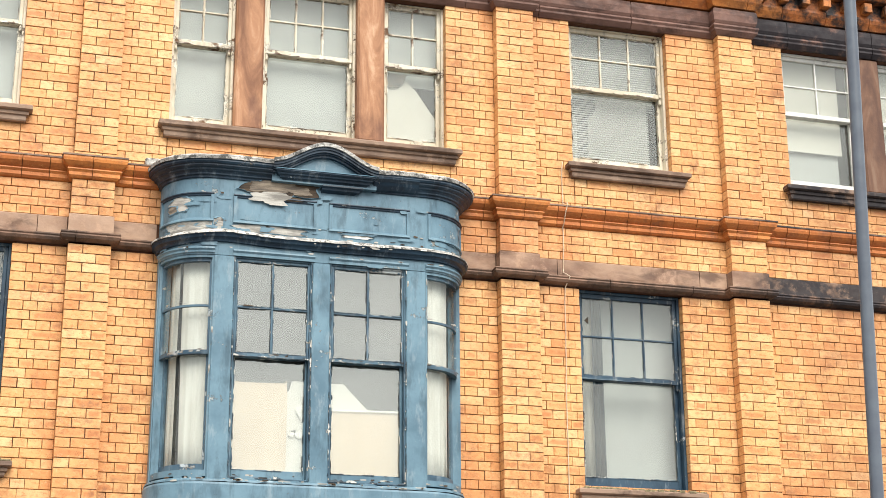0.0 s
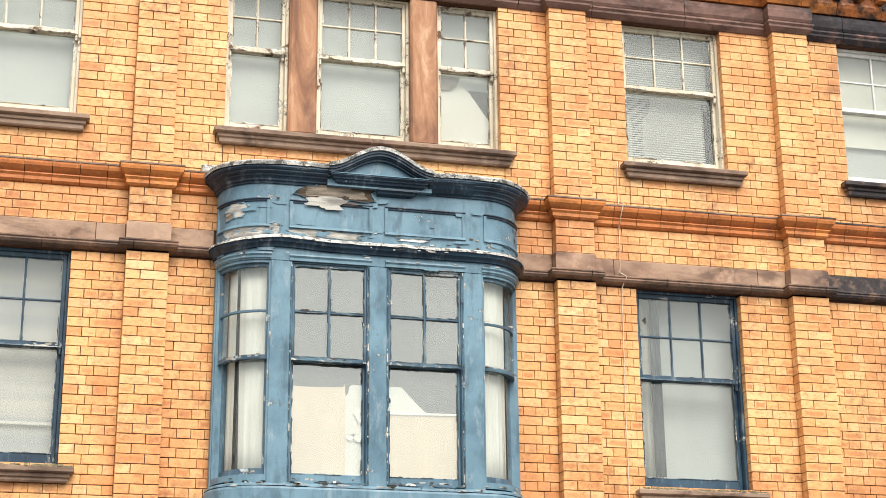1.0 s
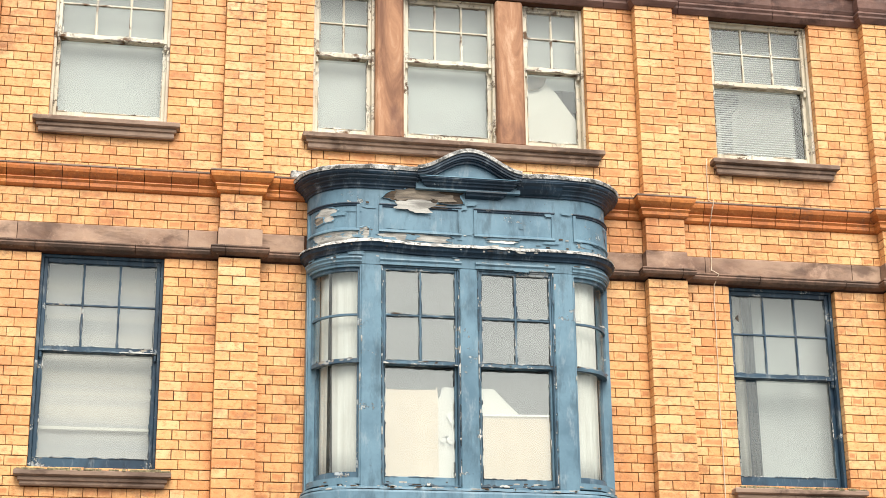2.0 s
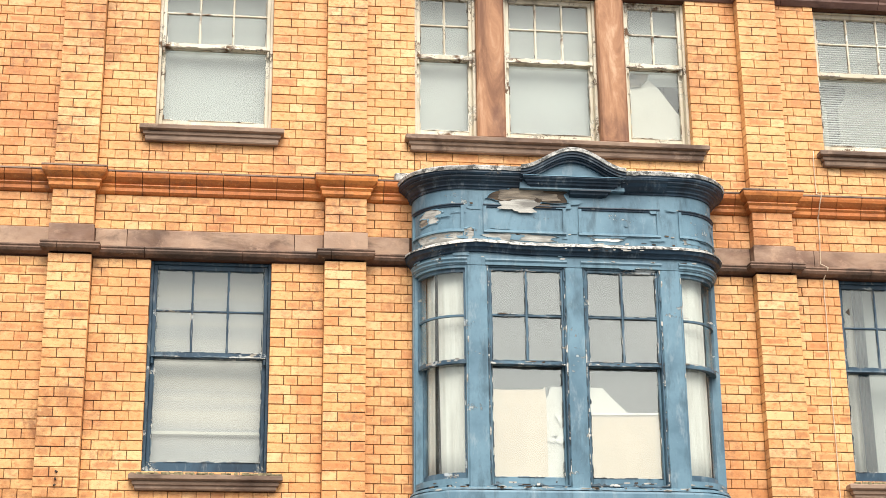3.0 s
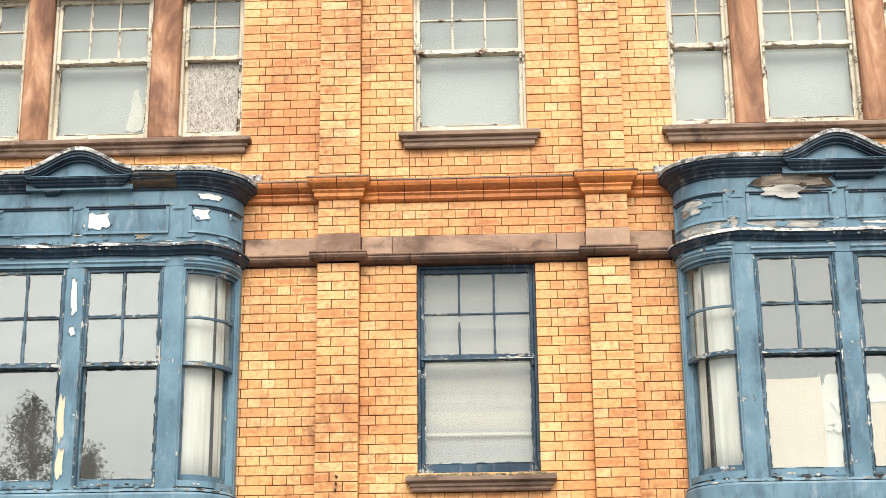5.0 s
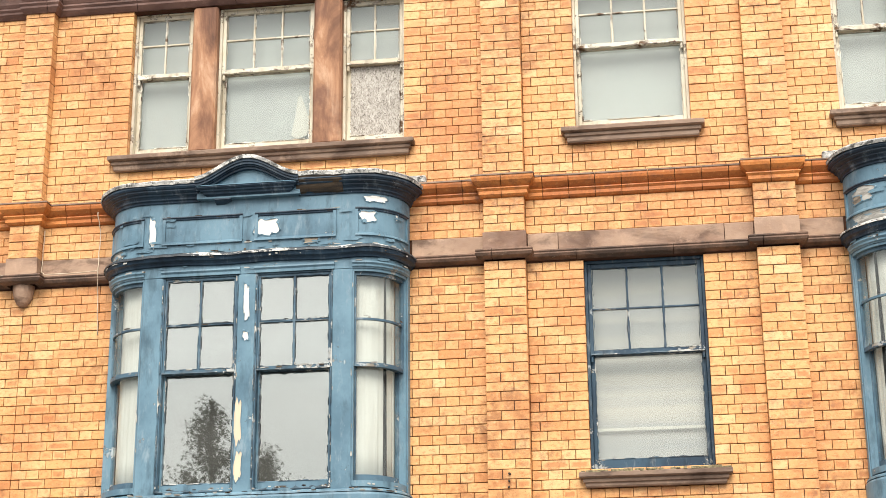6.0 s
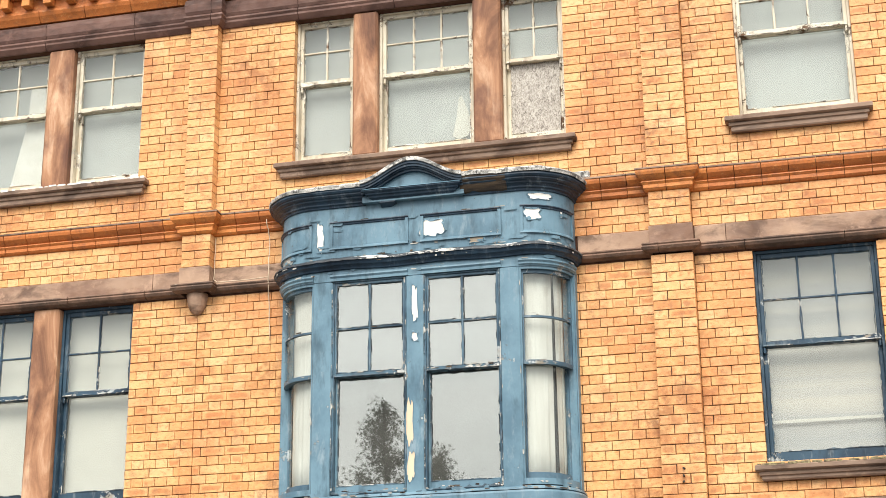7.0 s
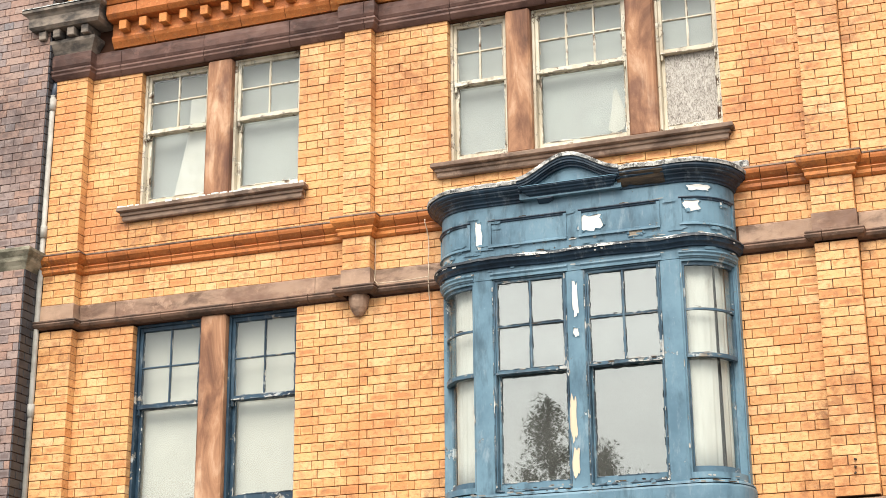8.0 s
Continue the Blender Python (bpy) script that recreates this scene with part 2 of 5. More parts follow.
M_BLIND = plain("grey_blind_cloth", (0.50, 0.515, 0.49), (0.43, 0.445, 0.43), 0.9, 1.2)
M_PAPER = plain("cream_board", (0.66, 0.53, 0.38), (0.60, 0.47, 0.33), 0.9, 1.5, (4, 1, 0.5))
M_BANDED = plain("banded_grey_sheet", (0.60, 0.55, 0.48), (0.40, 0.40, 0.395), 0.9, 1.1, (0.12, 1, 3.4))
M_SHEET = plain("white_sheet", (0.70, 0.675, 0.60), (0.63, 0.60, 0.53), 0.9, 1.5)
M_CURTAIN = plain("white_curtain", (0.80, 0.78, 0.72), (0.70, 0.67, 0.61), 0.9, 4.0, (3, 3, 0.4))
# near black: stands in for the unlit room seen through gaps
M_GAP_DARK = plain("gap_dark_fill", (0.014, 0.011, 0.01), (0.03, 0.022, 0.018), 0.95, 4.0, (3, 3, 0.4))
M_BLUE_CURTAIN = plain("blue_curtain", (0.018, 0.042, 0.065), (0.032, 0.062, 0.088), 0.95, 4.0, (3, 3, 0.4))
M_SLAT = plain("white_blind_slat", (0.68, 0.68, 0.65), (0.60, 0.60, 0.57), 0.6, 2.0)
# indoor shade is put into this plaster's colour, well below real plaster
M_ROOM = plain("shade_dark_plaster", (0.13, 0.125, 0.115), (0.10, 0.095, 0.085), 0.95, 1.0)
M_POLE = plain("grey_painted_steel", (0.105, 0.125, 0.15), (0.085, 0.10, 0.125), 0.3, 6.0)
M_PIPE = plain("off_white_pipe_paint", (0.46, 0.44, 0.39), (0.30, 0.28, 0.24), 0.6, 5.0)
M_CABLE = plain("pale_cable_sheath", (0.62, 0.50, 0.37), (0.50, 0.38, 0.26), 0.6, 9.0)
M_BLACK_BRICK = plain("black_glazed_brick", (0.035, 0.036, 0.042), (0.06, 0.058, 0.06), 0.4, 8.0)
M_ASPHALT = plain("asphalt", (0.05, 0.05, 0.05), (0.065, 0.063, 0.06), 0.9, 2.0)
M_PAVING = plain("paving_slab", (0.30, 0.29, 0.27), (0.24, 0.23, 0.22), 0.9, 1.5)
M_BARK = plain("bark", (0.09, 0.07, 0.05), (0.05, 0.04, 0.03), 0.95, 8.0)
M_LEAF = plain("leaf_green", (0.03, 0.045, 0.02), (0.055, 0.07, 0.03), 0.7, 3.0)


def board_material():
    m = Nodes("strand_board", 0.85)
    c = m.ramp(m.noise(26, 6, 0.7, (1.5, 1, 0.8), 2.0), [(0.34, (0.10, 0.085, 0.07)), (0.47, (0.34, 0.31, 0.27)), (0.66, (0.58, 0.55, 0.49))])
    return m.finish(c, None, m.noise(40, 5, 0.7, (1, 1, 1), 1.5), 0.5, 0.006)


M_BOARD = board_material()
M_SOOT = plain("soot_black_stone", (0.075, 0.066, 0.058), (0.27, 0.22, 0.175), 0.85, 5.0, (1, 1, 2), 0.6)
M_MOSS = plain("mossy_grit", (0.30, 0.25, 0.14), (0.12, 0.10, 0.06), 0.95, 30.0, (1, 1, 1), 0.9)
M_MOSSY_STONE = plain("mossy_stone", (0.36, 0.325, 0.24), (0.13, 0.12, 0.085), 0.9, 7.0, (1, 1, 1.5), 0.8)
M_ROT = plain("bare_rotten_wood", (0.34, 0.28, 0.21), (0.10, 0.085, 0.07), 0.9, 7.0, (0.4, 1, 3.0), 0.8)
M_BLACK_ROT = plain("blackened_rotten_wood", (0.025, 0.024, 0.024), (0.10, 0.07, 0.045), 0.95, 6.0, (0.5, 1, 3.0), 0.8)
M_UNDERCOAT = plain("bare_white_undercoat", (0.80, 0.78, 0.72), (0.70, 0.67, 0.6), 0.8, 12.0)
M_GREY_WOOD = plain("flaking_grey_undercoat", (0.46, 0.445, 0.40), (0.20, 0.19, 0.17), 0.85, 9.0, (0.45, 1, 2.6), 0.7)

# ---------------------------------------------------------------- helpers of this scene


def box(bm, x0, x1, y0, y1, z0, z1, bevel=0.0):
    vs = bmesh.ops.create_cube(bm, size=1.0)["verts"]
    for v in vs:
        v.co = Vector((x0 if v.co.x < 0 else x1, y0 if v.co.y < 0 else y1, z0 if v.co.z < 0 else z1))
    if bevel:
        es = list({e for v in vs for e in v.link_edges})
        bmesh.ops.bevel(bm, geom=es, offset=bevel, segments=1, affect="EDGES", profile=0.7)
    return bm


def part(name, bm, material, parent=None, label=""):
    """One mesh object out of a bmesh, under a thing or a part."""
    me = bpy.data.meshes.new(name)
    bm.normal_update()
    bm.to_mesh(me)
    bm.free()
    me.materials.append(material)
    ob = new(name, me)
    ob.parent = parent
    return tagged(ob, label)


def bar(name, material, parent, x0, x1, y0, y1, z0, z1, bevel=0.004, label=""):
    return part(name, box(bmesh.new(), x0, x1, y0, y1, z0, z1, bevel), material, parent, label)


def offset_path(path, o):
    """A path of (x, y), moved by o to its outer side, with mitred corners."""
    pts = [Vector(p) for p in path]
    out_pts = []
    for i, p in enumerate(pts):
        ns = []
        if i > 0:
            d = (p - pts[i - 1]).normalized()
            ns.append(Vector((d.y, -d.x)))
        if i < len(pts) - 1:
            d = (pts[i + 1] - p).normalized()
            ns.append(Vector((d.y, -d.x)))
        n = sum(ns, Vector((0, 0))).normalized()
        out_pts.append(p + n * (o / max(0.3, n.dot(ns[0]))))
    return out_pts


def sweep(bm, path, profile, sag=None):
    """A moulding: the closed profile of (outward, z) carried along a level path."""
    rings = []
    for o, z in profile:
        rings.append([bm.verts.new((q.x, q.y, z + (sag(q.x) if sag else 0))) for q in offset_path(path, o)])
    n, k = len(profile), len(path)
    for j in range(n):
        a, b = rings[j], rings[(j + 1) % n]
        for i in range(k - 1):
            bm.faces.new((a[i], a[i + 1], b[i + 1], b[i]))
    bm.faces.new([rings[j][0] for j in range(n)])
    bm.faces.new([rings[j][k - 1] for j in reversed(range(n))])
    bmesh.ops.recalc_face_normals(bm, faces=bm.faces[:])
    return bm


def cut_path(path, step, gap):
    """The path in pieces of about that length, with open joints between them."""
    pts = [Vector(p) for p in path]
    lens = [(b - a).length for a, b in zip(pts, pts[1:])]
    total = sum(lens)
    count = max(1, round(total / step))

    def spot(s):
        for a, b, l in zip(pts, pts[1:], lens):
            if s <= l + 1e-9:
                return a.lerp(b, min(1, s / l)), s
            s -= l
        return pts[-1], lens[-1]

    corners, acc = [], 0
    for l in lens[:-1]:
        acc += l
        corners.append(acc)
    marks = []
    for c in range(count + 1):
        s = c * total / count
        if 0 < c < count:
            for q in corners:
                if abs(s - q) < 0.05:
                    s = q + (0.055 if s >= q else -0.055)
        marks.append(s)
    pieces = []
    for c in range(count):
        s0, s1 = marks[c] + gap / 2, marks[c + 1] - gap / 2
        run, acc = [spot(s0)[0]], 0
        for p, l in zip(pts[1:], lens):
            acc += l
            if s0 + 0.004 < acc < s1 - 0.004:
                run.append(p)
        pieces.append(run + [spot(s1)[0]])
    return pieces


def dense(path, step):
    pts = []
    for a, b in zip(path, path[1:]):
        n = max(1, int(math.dist(a, b) / step))
        pts += [(a[0] + (b[0] - a[0]) * k / n, a[1] + (b[1] - a[1]) * k / n) for k in range(n)]
    return pts + [path[-1]]


def empty(name, x, y, z):
    ob = new(name)
    ob.empty_display_size = 0.1
    ob.location = (x, y, z)
    return ob


def settle(thing):
    """Parts were built in world places: carry them under their thing's base."""
    for child in thing.children:
        child.matrix_parent_inverse = Matrix.Translation(-thing.location)
    return thing


# ---------------------------------------------------------------- plan of the front (metres)
COURSE, STRETCH, HEAD, JOINT = 0.0837, 0.232, 0.116, 0.0055
Z_LOW, Z_BAND, Z_FRIEZE, Z_STRING, Z_UP, Z_HEAD = 3.9, 6.08, 6.33, 6.645, 6.835, 8.78
PROUD = 0.11
LEFT_END, RIGHT_END = -9.22, 11.0
PILASTERS = [(-9.22, -8.85), (-5.95, -5.67), (-1.60, -1.24), (0.73, 1.09), (4.56, 4.93), (6.87, 7.24)]
CORBELLED = 1
BAYS = [2.835, -3.61]
BAY_HALF, BAY_R, BAY_D = 0.92, 0.42, 0.46
BAY_W = BAY_HALF + BAY_R
LOW_OPEN = [(-8.22, -6.46, 4.22, Z_BAND), (-0.75, 0.28, 4.22, Z_BAND), (5.355, 6.385, 4.22, Z_BAND)]
UP_OPEN = [(-8.27, -6.48, 7.30, Z_HEAD), (-4.92, -2.32, 7.30, Z_HEAD), (-0.775, 0.245, 7.30, Z_HEAD), (1.53, 4.09, 7.30, Z_HEAD),
           (5.335, 6.355, 7.30, Z_HEAD), (7.62, 9.45, 7.30, Z_HEAD)]
BAY_OPEN = [(c - BAY_W + 0.03, c + BAY_W - 0.03, 0.0, 6.82) for c in BAYS]

rng = random.Random(7)

# ---------------------------------------------------------------- ground and street
bm = bmesh.new()
box(bm, -900, 900, -900, 900, -0.4, -0.12)
tagged(part("road", bm, M_ASPHALT), "dark grey worn asphalt road", "road", kind="structure")
tagged(bar("pavement", M_PAVING, None, -60, 60, -3.2, 0.3, -0.12, 0.0), "grey paving slabs with a raised kerb", "pavement", kind="structure")

# ---------------------------------------------------------------- wall core: slabs with openings through them


def slab(bm, x0, x1, z0, z1, y0, y1, holes):
    xs = sorted({x0, x1, *[v for h in holes for v in h[:2] if x0 < v < x1]})
    zs = sorted({z0, z1, *[v for h in holes for v in h[2:] if z0 < v < z1]})
    for a, b in zip(xs, xs[1:]):
        run = None
        for c, d in zip(zs, zs[1:]):
            mx, mz = (a + b) / 2, (c + d) / 2
            if not any(h[0] < mx < h[1] and h[2] < mz < h[3] for h in holes):
                box(bm, a, b, y0, y1, c, d)
    return bm


def widened(holes, by=0.02):
    return [(a - by, b + by, c, d) for a, b, c, d in holes]


core = slab(bmesh.new(), LEFT_END, RIGHT_END, 0.0, 10.6, 0.012, 0.32, widened(LOW_OPEN + UP_OPEN) + BAY_OPEN)
tagged(part("wall_front", core, M_MORTAR), "orange glazed brick front wall in English bond", "wall", kind="structure")
tagged(bar("wall_shop_front", M_STONE, None, LEFT_END, RIGHT_END, -0.1, 0.0, 0.0, Z_LOW - 0.01), "plain brown stone ground floor wall", "wall", kind="structure")

# rooms behind the windows, closed in unseen and coloured dark for indoor shade
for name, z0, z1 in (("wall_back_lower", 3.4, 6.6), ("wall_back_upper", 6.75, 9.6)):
    tagged(bar(name, M_ROOM, None, LEFT_END, RIGHT_END, 3.2, 3.3, z0, z1), "bare plaster room wall, coloured dark for indoor shade", "wall", kind="structure")
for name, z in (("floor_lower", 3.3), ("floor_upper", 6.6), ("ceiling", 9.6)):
    tagged(bar(name, M_ROOM, None, LEFT_END, RIGHT_END, 0.33, 3.3, z, z + 0.14), "bare floor of the rooms, coloured dark for indoor shade", "floor", kind="structure")
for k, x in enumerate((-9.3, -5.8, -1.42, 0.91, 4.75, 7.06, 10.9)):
    tagged(bar("wall_party", M_ROOM, None, x, x + 0.1, 0.33, 3.2, 3.44, 9.6), "plaster cross wall between rooms, coloured dark for indoor shade", "wall", kind="structure")

# ---------------------------------------------------------------- moulded courses


def front_path(x0, x1, dy=0.0):
    path = [(x0, dy)]
    for a, b in PILASTERS:
        if x0 < a and b < x1:
            path += [(a, dy), (a, dy - PROUD), (b, dy - PROUD), (b, dy)]
        elif a <= x0 < b:
            path = [(x0, dy - PROUD), (b, dy - PROUD), (b, dy)]
    return path + [(x1, dy)]


def course(name, label, runs, profile, material, step, gap=0.006):
    for x0, x1 in runs:
        thing = empty(name, (x0 + x1) / 2, 0, profile[0][1])
        tagged(thing, label, "moulding", "string courses", "structure")
        for piece in cut_path(front_path(x0, x1), step, gap):
            part("block", sweep(bmesh.new(), piece, profile), material, thing)
        settle(thing)


bay_gaps = [(LEFT_END - 0.02, BAYS[1] - BAY_W - 0.02), (BAYS[1] + BAY_W + 0.02, BAYS[0] - BAY_W - 0.02), (BAYS[0] + BAY_W + 0.02, 9.6)]
course("string_course", "moulded orange terracotta string course with dirty top edge", bay_gaps,
       [(-0.01, 6.840), (0.06, 6.833), (0.092, 6.823), (0.092, 6.803), (0.085, 6.778), (0.06, 6.753), (0.035, 6.733), (0.03, 6.728), (-0.01, 6.728)], M_TERRA, 0.235)
course("capping_course", "thin dirt-darkened capping on the string course", bay_gaps,
       [(-0.01, 6.853), (0.075, 6.847), (0.098, 6.836), (0.098, 6.824), (0.092, 6.825), (0.06, 6.8335), (-0.01, 6.8405)], M_SILL, 0.47, 0.004)
course("lower_string_course", "thin orange terracotta fillet course", bay_gaps,
       [(-0.01, 6.730), (0.048, 6.727), (0.05, 6.717), (0.034, 6.697), (0.034, 6.667), (0.018, 6.650), (-0.01, 6.642)], M_TERRA, 0.235, 0.005)
LINTEL_ENDS = [v for a, b, c, d in LOW_OPEN for v in (a - 0.21, b + 0.19)]


def stone_band(x0, x1):
    """Flat lintel stones: one over each opening, short ones beside it, and a stone wrapped round each pilaster."""
    thing = empty("stone_band", (x0 + x1) / 2, 0, 6.17)
    tagged(thing, "brown sandstone lintel band with weather stains", "moulding", "string courses", "structure")
    face = [(-0.005, 6.328), (0.006, 6.328), (0.010, 6.322), (0.010, 6.17), (-0.005, 6.17)]
    g, stops = 0.003, [x0]
    for a, b in PILASTERS:
        if a < x1 and b > x0:
            wrap = [(a + 0.001, 0), (a + 0.001, -PROUD), (b - 0.001, -PROUD), (b - 0.001, 0)]
            part("block", sweep(bmesh.new(), wrap if a > x0 else wrap[1:], face), M_STONE, thing)
            stops += [a - 0.012, b + 0.012]
    stops = sorted(stops + [v for v in LINTEL_ENDS if x0 + 0.1 < v < x1 - 0.1] + [x1])
    for a, b in zip(stops, stops[1:]):
        middle = (a + b) / 2
        if b - a > 0.05 and not any(p < middle < q for p, q in PILASTERS):
            part("block", sweep(bmesh.new(), [(a + g, 0), (b - g, 0)], face), M_STONE, thing)
    settle(thing)


for x0, x1 in bay_gaps:
    stone_band(x0, x1)
course("drip_moulding", "weathered dark stone drip moulding", bay_gaps,
       [(-0.005, 6.176), (0.03, 6.17), (0.066, 6.155), (0.07, 6.145), (0.062, 6.135), (0.072, 6.12), (0.058, 6.098), (0.03, 6.085), (-0.005, 6.078)], M_LIP, 0.8)
whole = [(LEFT_END - 0.02, 9.6)]
crown = [(-8.60, 9.6)]
course("entablature_lip", "dark stone moulding over the upper windows", whole,
       [(-0.005, 8.90), (0.022, 8.898), (0.06, 8.885), (0.064, 8.865), (0.05, 8.845), (0.05, 8.825), (0.03, 8.80), (0.014, 8.782), (-0.005, 8.78)], M_STONE_DARK, 0.95)
course("entablature_band", "brown sandstone band with rounded edges", whole,
       [(-0.005, 9.075), (0.03, 9.07), (0.05, 9.05), (0.056, 9.0), (0.05, 8.93), (0.036, 8.902), (-0.005, 8.90)], M_STONE_DARK, 0.95)
course("bed_moulding", "rounded red terracotta bed moulding", crown,
       [(-0.005, 9.20), (0.10, 9.20), (0.104, 9.175), (0.09, 9.14), (0.065, 9.105), (0.05, 9.08), (-0.005, 9.078)], M_TERRA, 0.5)
course("cornice", "orange terracotta cornice slab above the dentils", crown,
       [(-0.005, 9.49), (0.24, 9.485), (0.24, 9.39), (0.225, 9.37), (0.20, 9.345), (-0.005, 9.34)], M_TERRA, 0.36)
course("cornice_crown", "weathered terracotta gutter moulding on the cornice", crown,
       [(-0.005, 9.64), (0.33, 9.62), (0.335, 9.59), (0.31, 9.56), (0.27, 9.53), (0.25, 9.495), (-0.005, 9.492)], M_TERRA, 0.7)
rows = empty("dentil_course", 0, 0, 9.2)
tagged(rows, "row of square orange terracotta dentil blocks", "moulding", "string courses", "structure")
bar("backing", M_TERRA, rows, -8.60, 9.6, -0.085, 0.0, 9.203, 9.338, 0.0)
x = -8.475
while x < 9.5:
    bar("dentil", M_TERRA, rows, x, x + 0.088, -0.185, -0.084, 9.225, 9.328, 0.005)
    x += 0.236
settle(rows)
tagged(bar("wall_parapet", M_BRICK_RUN, None, LEFT_END, RIGHT_END, -0.02, 0.011, 9.645, 10.6), "orange brick parapet above the cornice", "wall", kind="structure")

# kneeler stone at the end of the cornice
kneeler = empty("cornice_kneeler", -9.05, -0.2, 9.08)
tagged(kneeler, "soot-stained stone kneeler block ending the cornice", "stone block")
kp = [(-9.34, 0.25), (-9.34, -0.16), (-8.79, -0.16), (-8.79, 0.0)]
part("cap", sweep(bmesh.new(), kp, [(0, 9.61), (0.18, 9.595), (0.205, 9.575), (0.205, 9.55), (0.17, 9.53), (0.15, 9.50), (0.15, 9.40), (0.12, 9.37), (0, 9.37)]), M_SOOT, kneeler)
part("cap_crust", sweep(bmesh.new(), dense(kp, 0.06), [(0, 9.632), (0.17, 9.618), (0.20, 9.604), (0.208, 9.588), (0.18, 9.597), (0, 9.612)],
                        lambda x: 0.012 * noise.noise(Vector((x * 14, 3, 1)))), M_LEAD, kneeler, "crusted pale weathering on top")
part("bed", sweep(bmesh.new(), kp, [(0, 9.265), (0.05, 9.255), (0.045, 9.22), (0.0, 9.15), (-0.03, 9.085), (-0.15, 9.08), (-0.15, 9.265)]), M_SOOT, kneeler)
part("core", box(bmesh.new(), -9.32, -8.81, -0.14, 0.2, 9.08, 9.42, 0.01), M_SOOT, kneeler)
for x in (-9.39, -9.22, -9.05, -8.88):
    bar("dentil", M_SOOT, kneeler, x, x + 0.085, -0.26, -0.15, 9.27, 9.365, 0.006)
for piece in kneeler.children:
    if not piece.name.startswith("core"):
        piece.location.z -= 0.045
settle(kneeler)

# corbel below the stone band where a pilaster stops short
bm = bmesh.new()
bmesh.ops.create_uvsphere(bm, u_segments=16, v_segments=10, radius=1.0)
for v in bm.verts:
    v.co = Vector((-5.81 + v.co.x * 0.10, -0.02 + v.co.y * 0.10, 6.085 + (v.co.z * 0.20 if v.co.z < 0 else v.co.z * 0.004)))
tagged(part("corbel", bm, M_STONE), "rounded brown stone corbel under the drip moulding", "corbel")

# ---------------------------------------------------------------- windows


def pane_of(parent, x0, x1, y, z0, z1, glass=M_GLASS):
    p = bar("pane", glass, parent, x0, x1, y, y + 0.004, z0, z1, 0.0)
    p.visible_shadow = False
    return tagged(p, "dusty grey reflecting glass pane")


crumble = random.Random(91)


def putty_run(bm, p, q, inward, y, wide):
    """A crumbling strip of old putty from p to q of (x, z), uneven towards the pane, broken here and there."""
    length = math.dist(p, q)
    n = max(3, int(length / 0.022))
    row, gap = None, 0
    for k in range(n + 1):
        gap = gap - 1 if gap > 0 else (crumble.randint(1, 4) if crumble.random() < 0.10 else 0)
        if gap:
            row = None
            continue
        x, z = p[0] + (q[0] - p[0]) * k / n, p[1] + (q[1] - p[1]) * k / n
        w = wide * crumble.choice((0.25, 0.4, 0.5, 0.7, 1.0)) * crumble.uniform(0.7, 1.2)
        lift = crumble.uniform(0.003, 0.007)
        ends = [(x - inward[0] * 0.002, y, z - inward[1] * 0.002), (x, y - lift, z), (x + inward[0] * w, y - lift * 0.6, z + inward[1] * w), (x + inward[0] * w, y + 0.004, z + inward[1] * w)]
        fresh = [bm.verts.new(e) for e in ends]
        if row:
            for i in range(3):
                bm.faces.new((row[i], fresh[i], fresh[i + 1], row[i + 1]))
        row = fresh


def putty_ring(bm, x0, x1, z0, z1, y, wide):
    putty_run(bm, (x0, z0), (x0, z1), (1, 0), y, wide)
    putty_run(bm, (x1, z0), (x1, z1), (-1, 0), y, wide)
    putty_run(bm, (x0, z0), (x1, z0), (0, 1), y, wide)
    putty_run(bm, (x0, z1), (x1, z1), (0, -1), y, wide * 0.7)


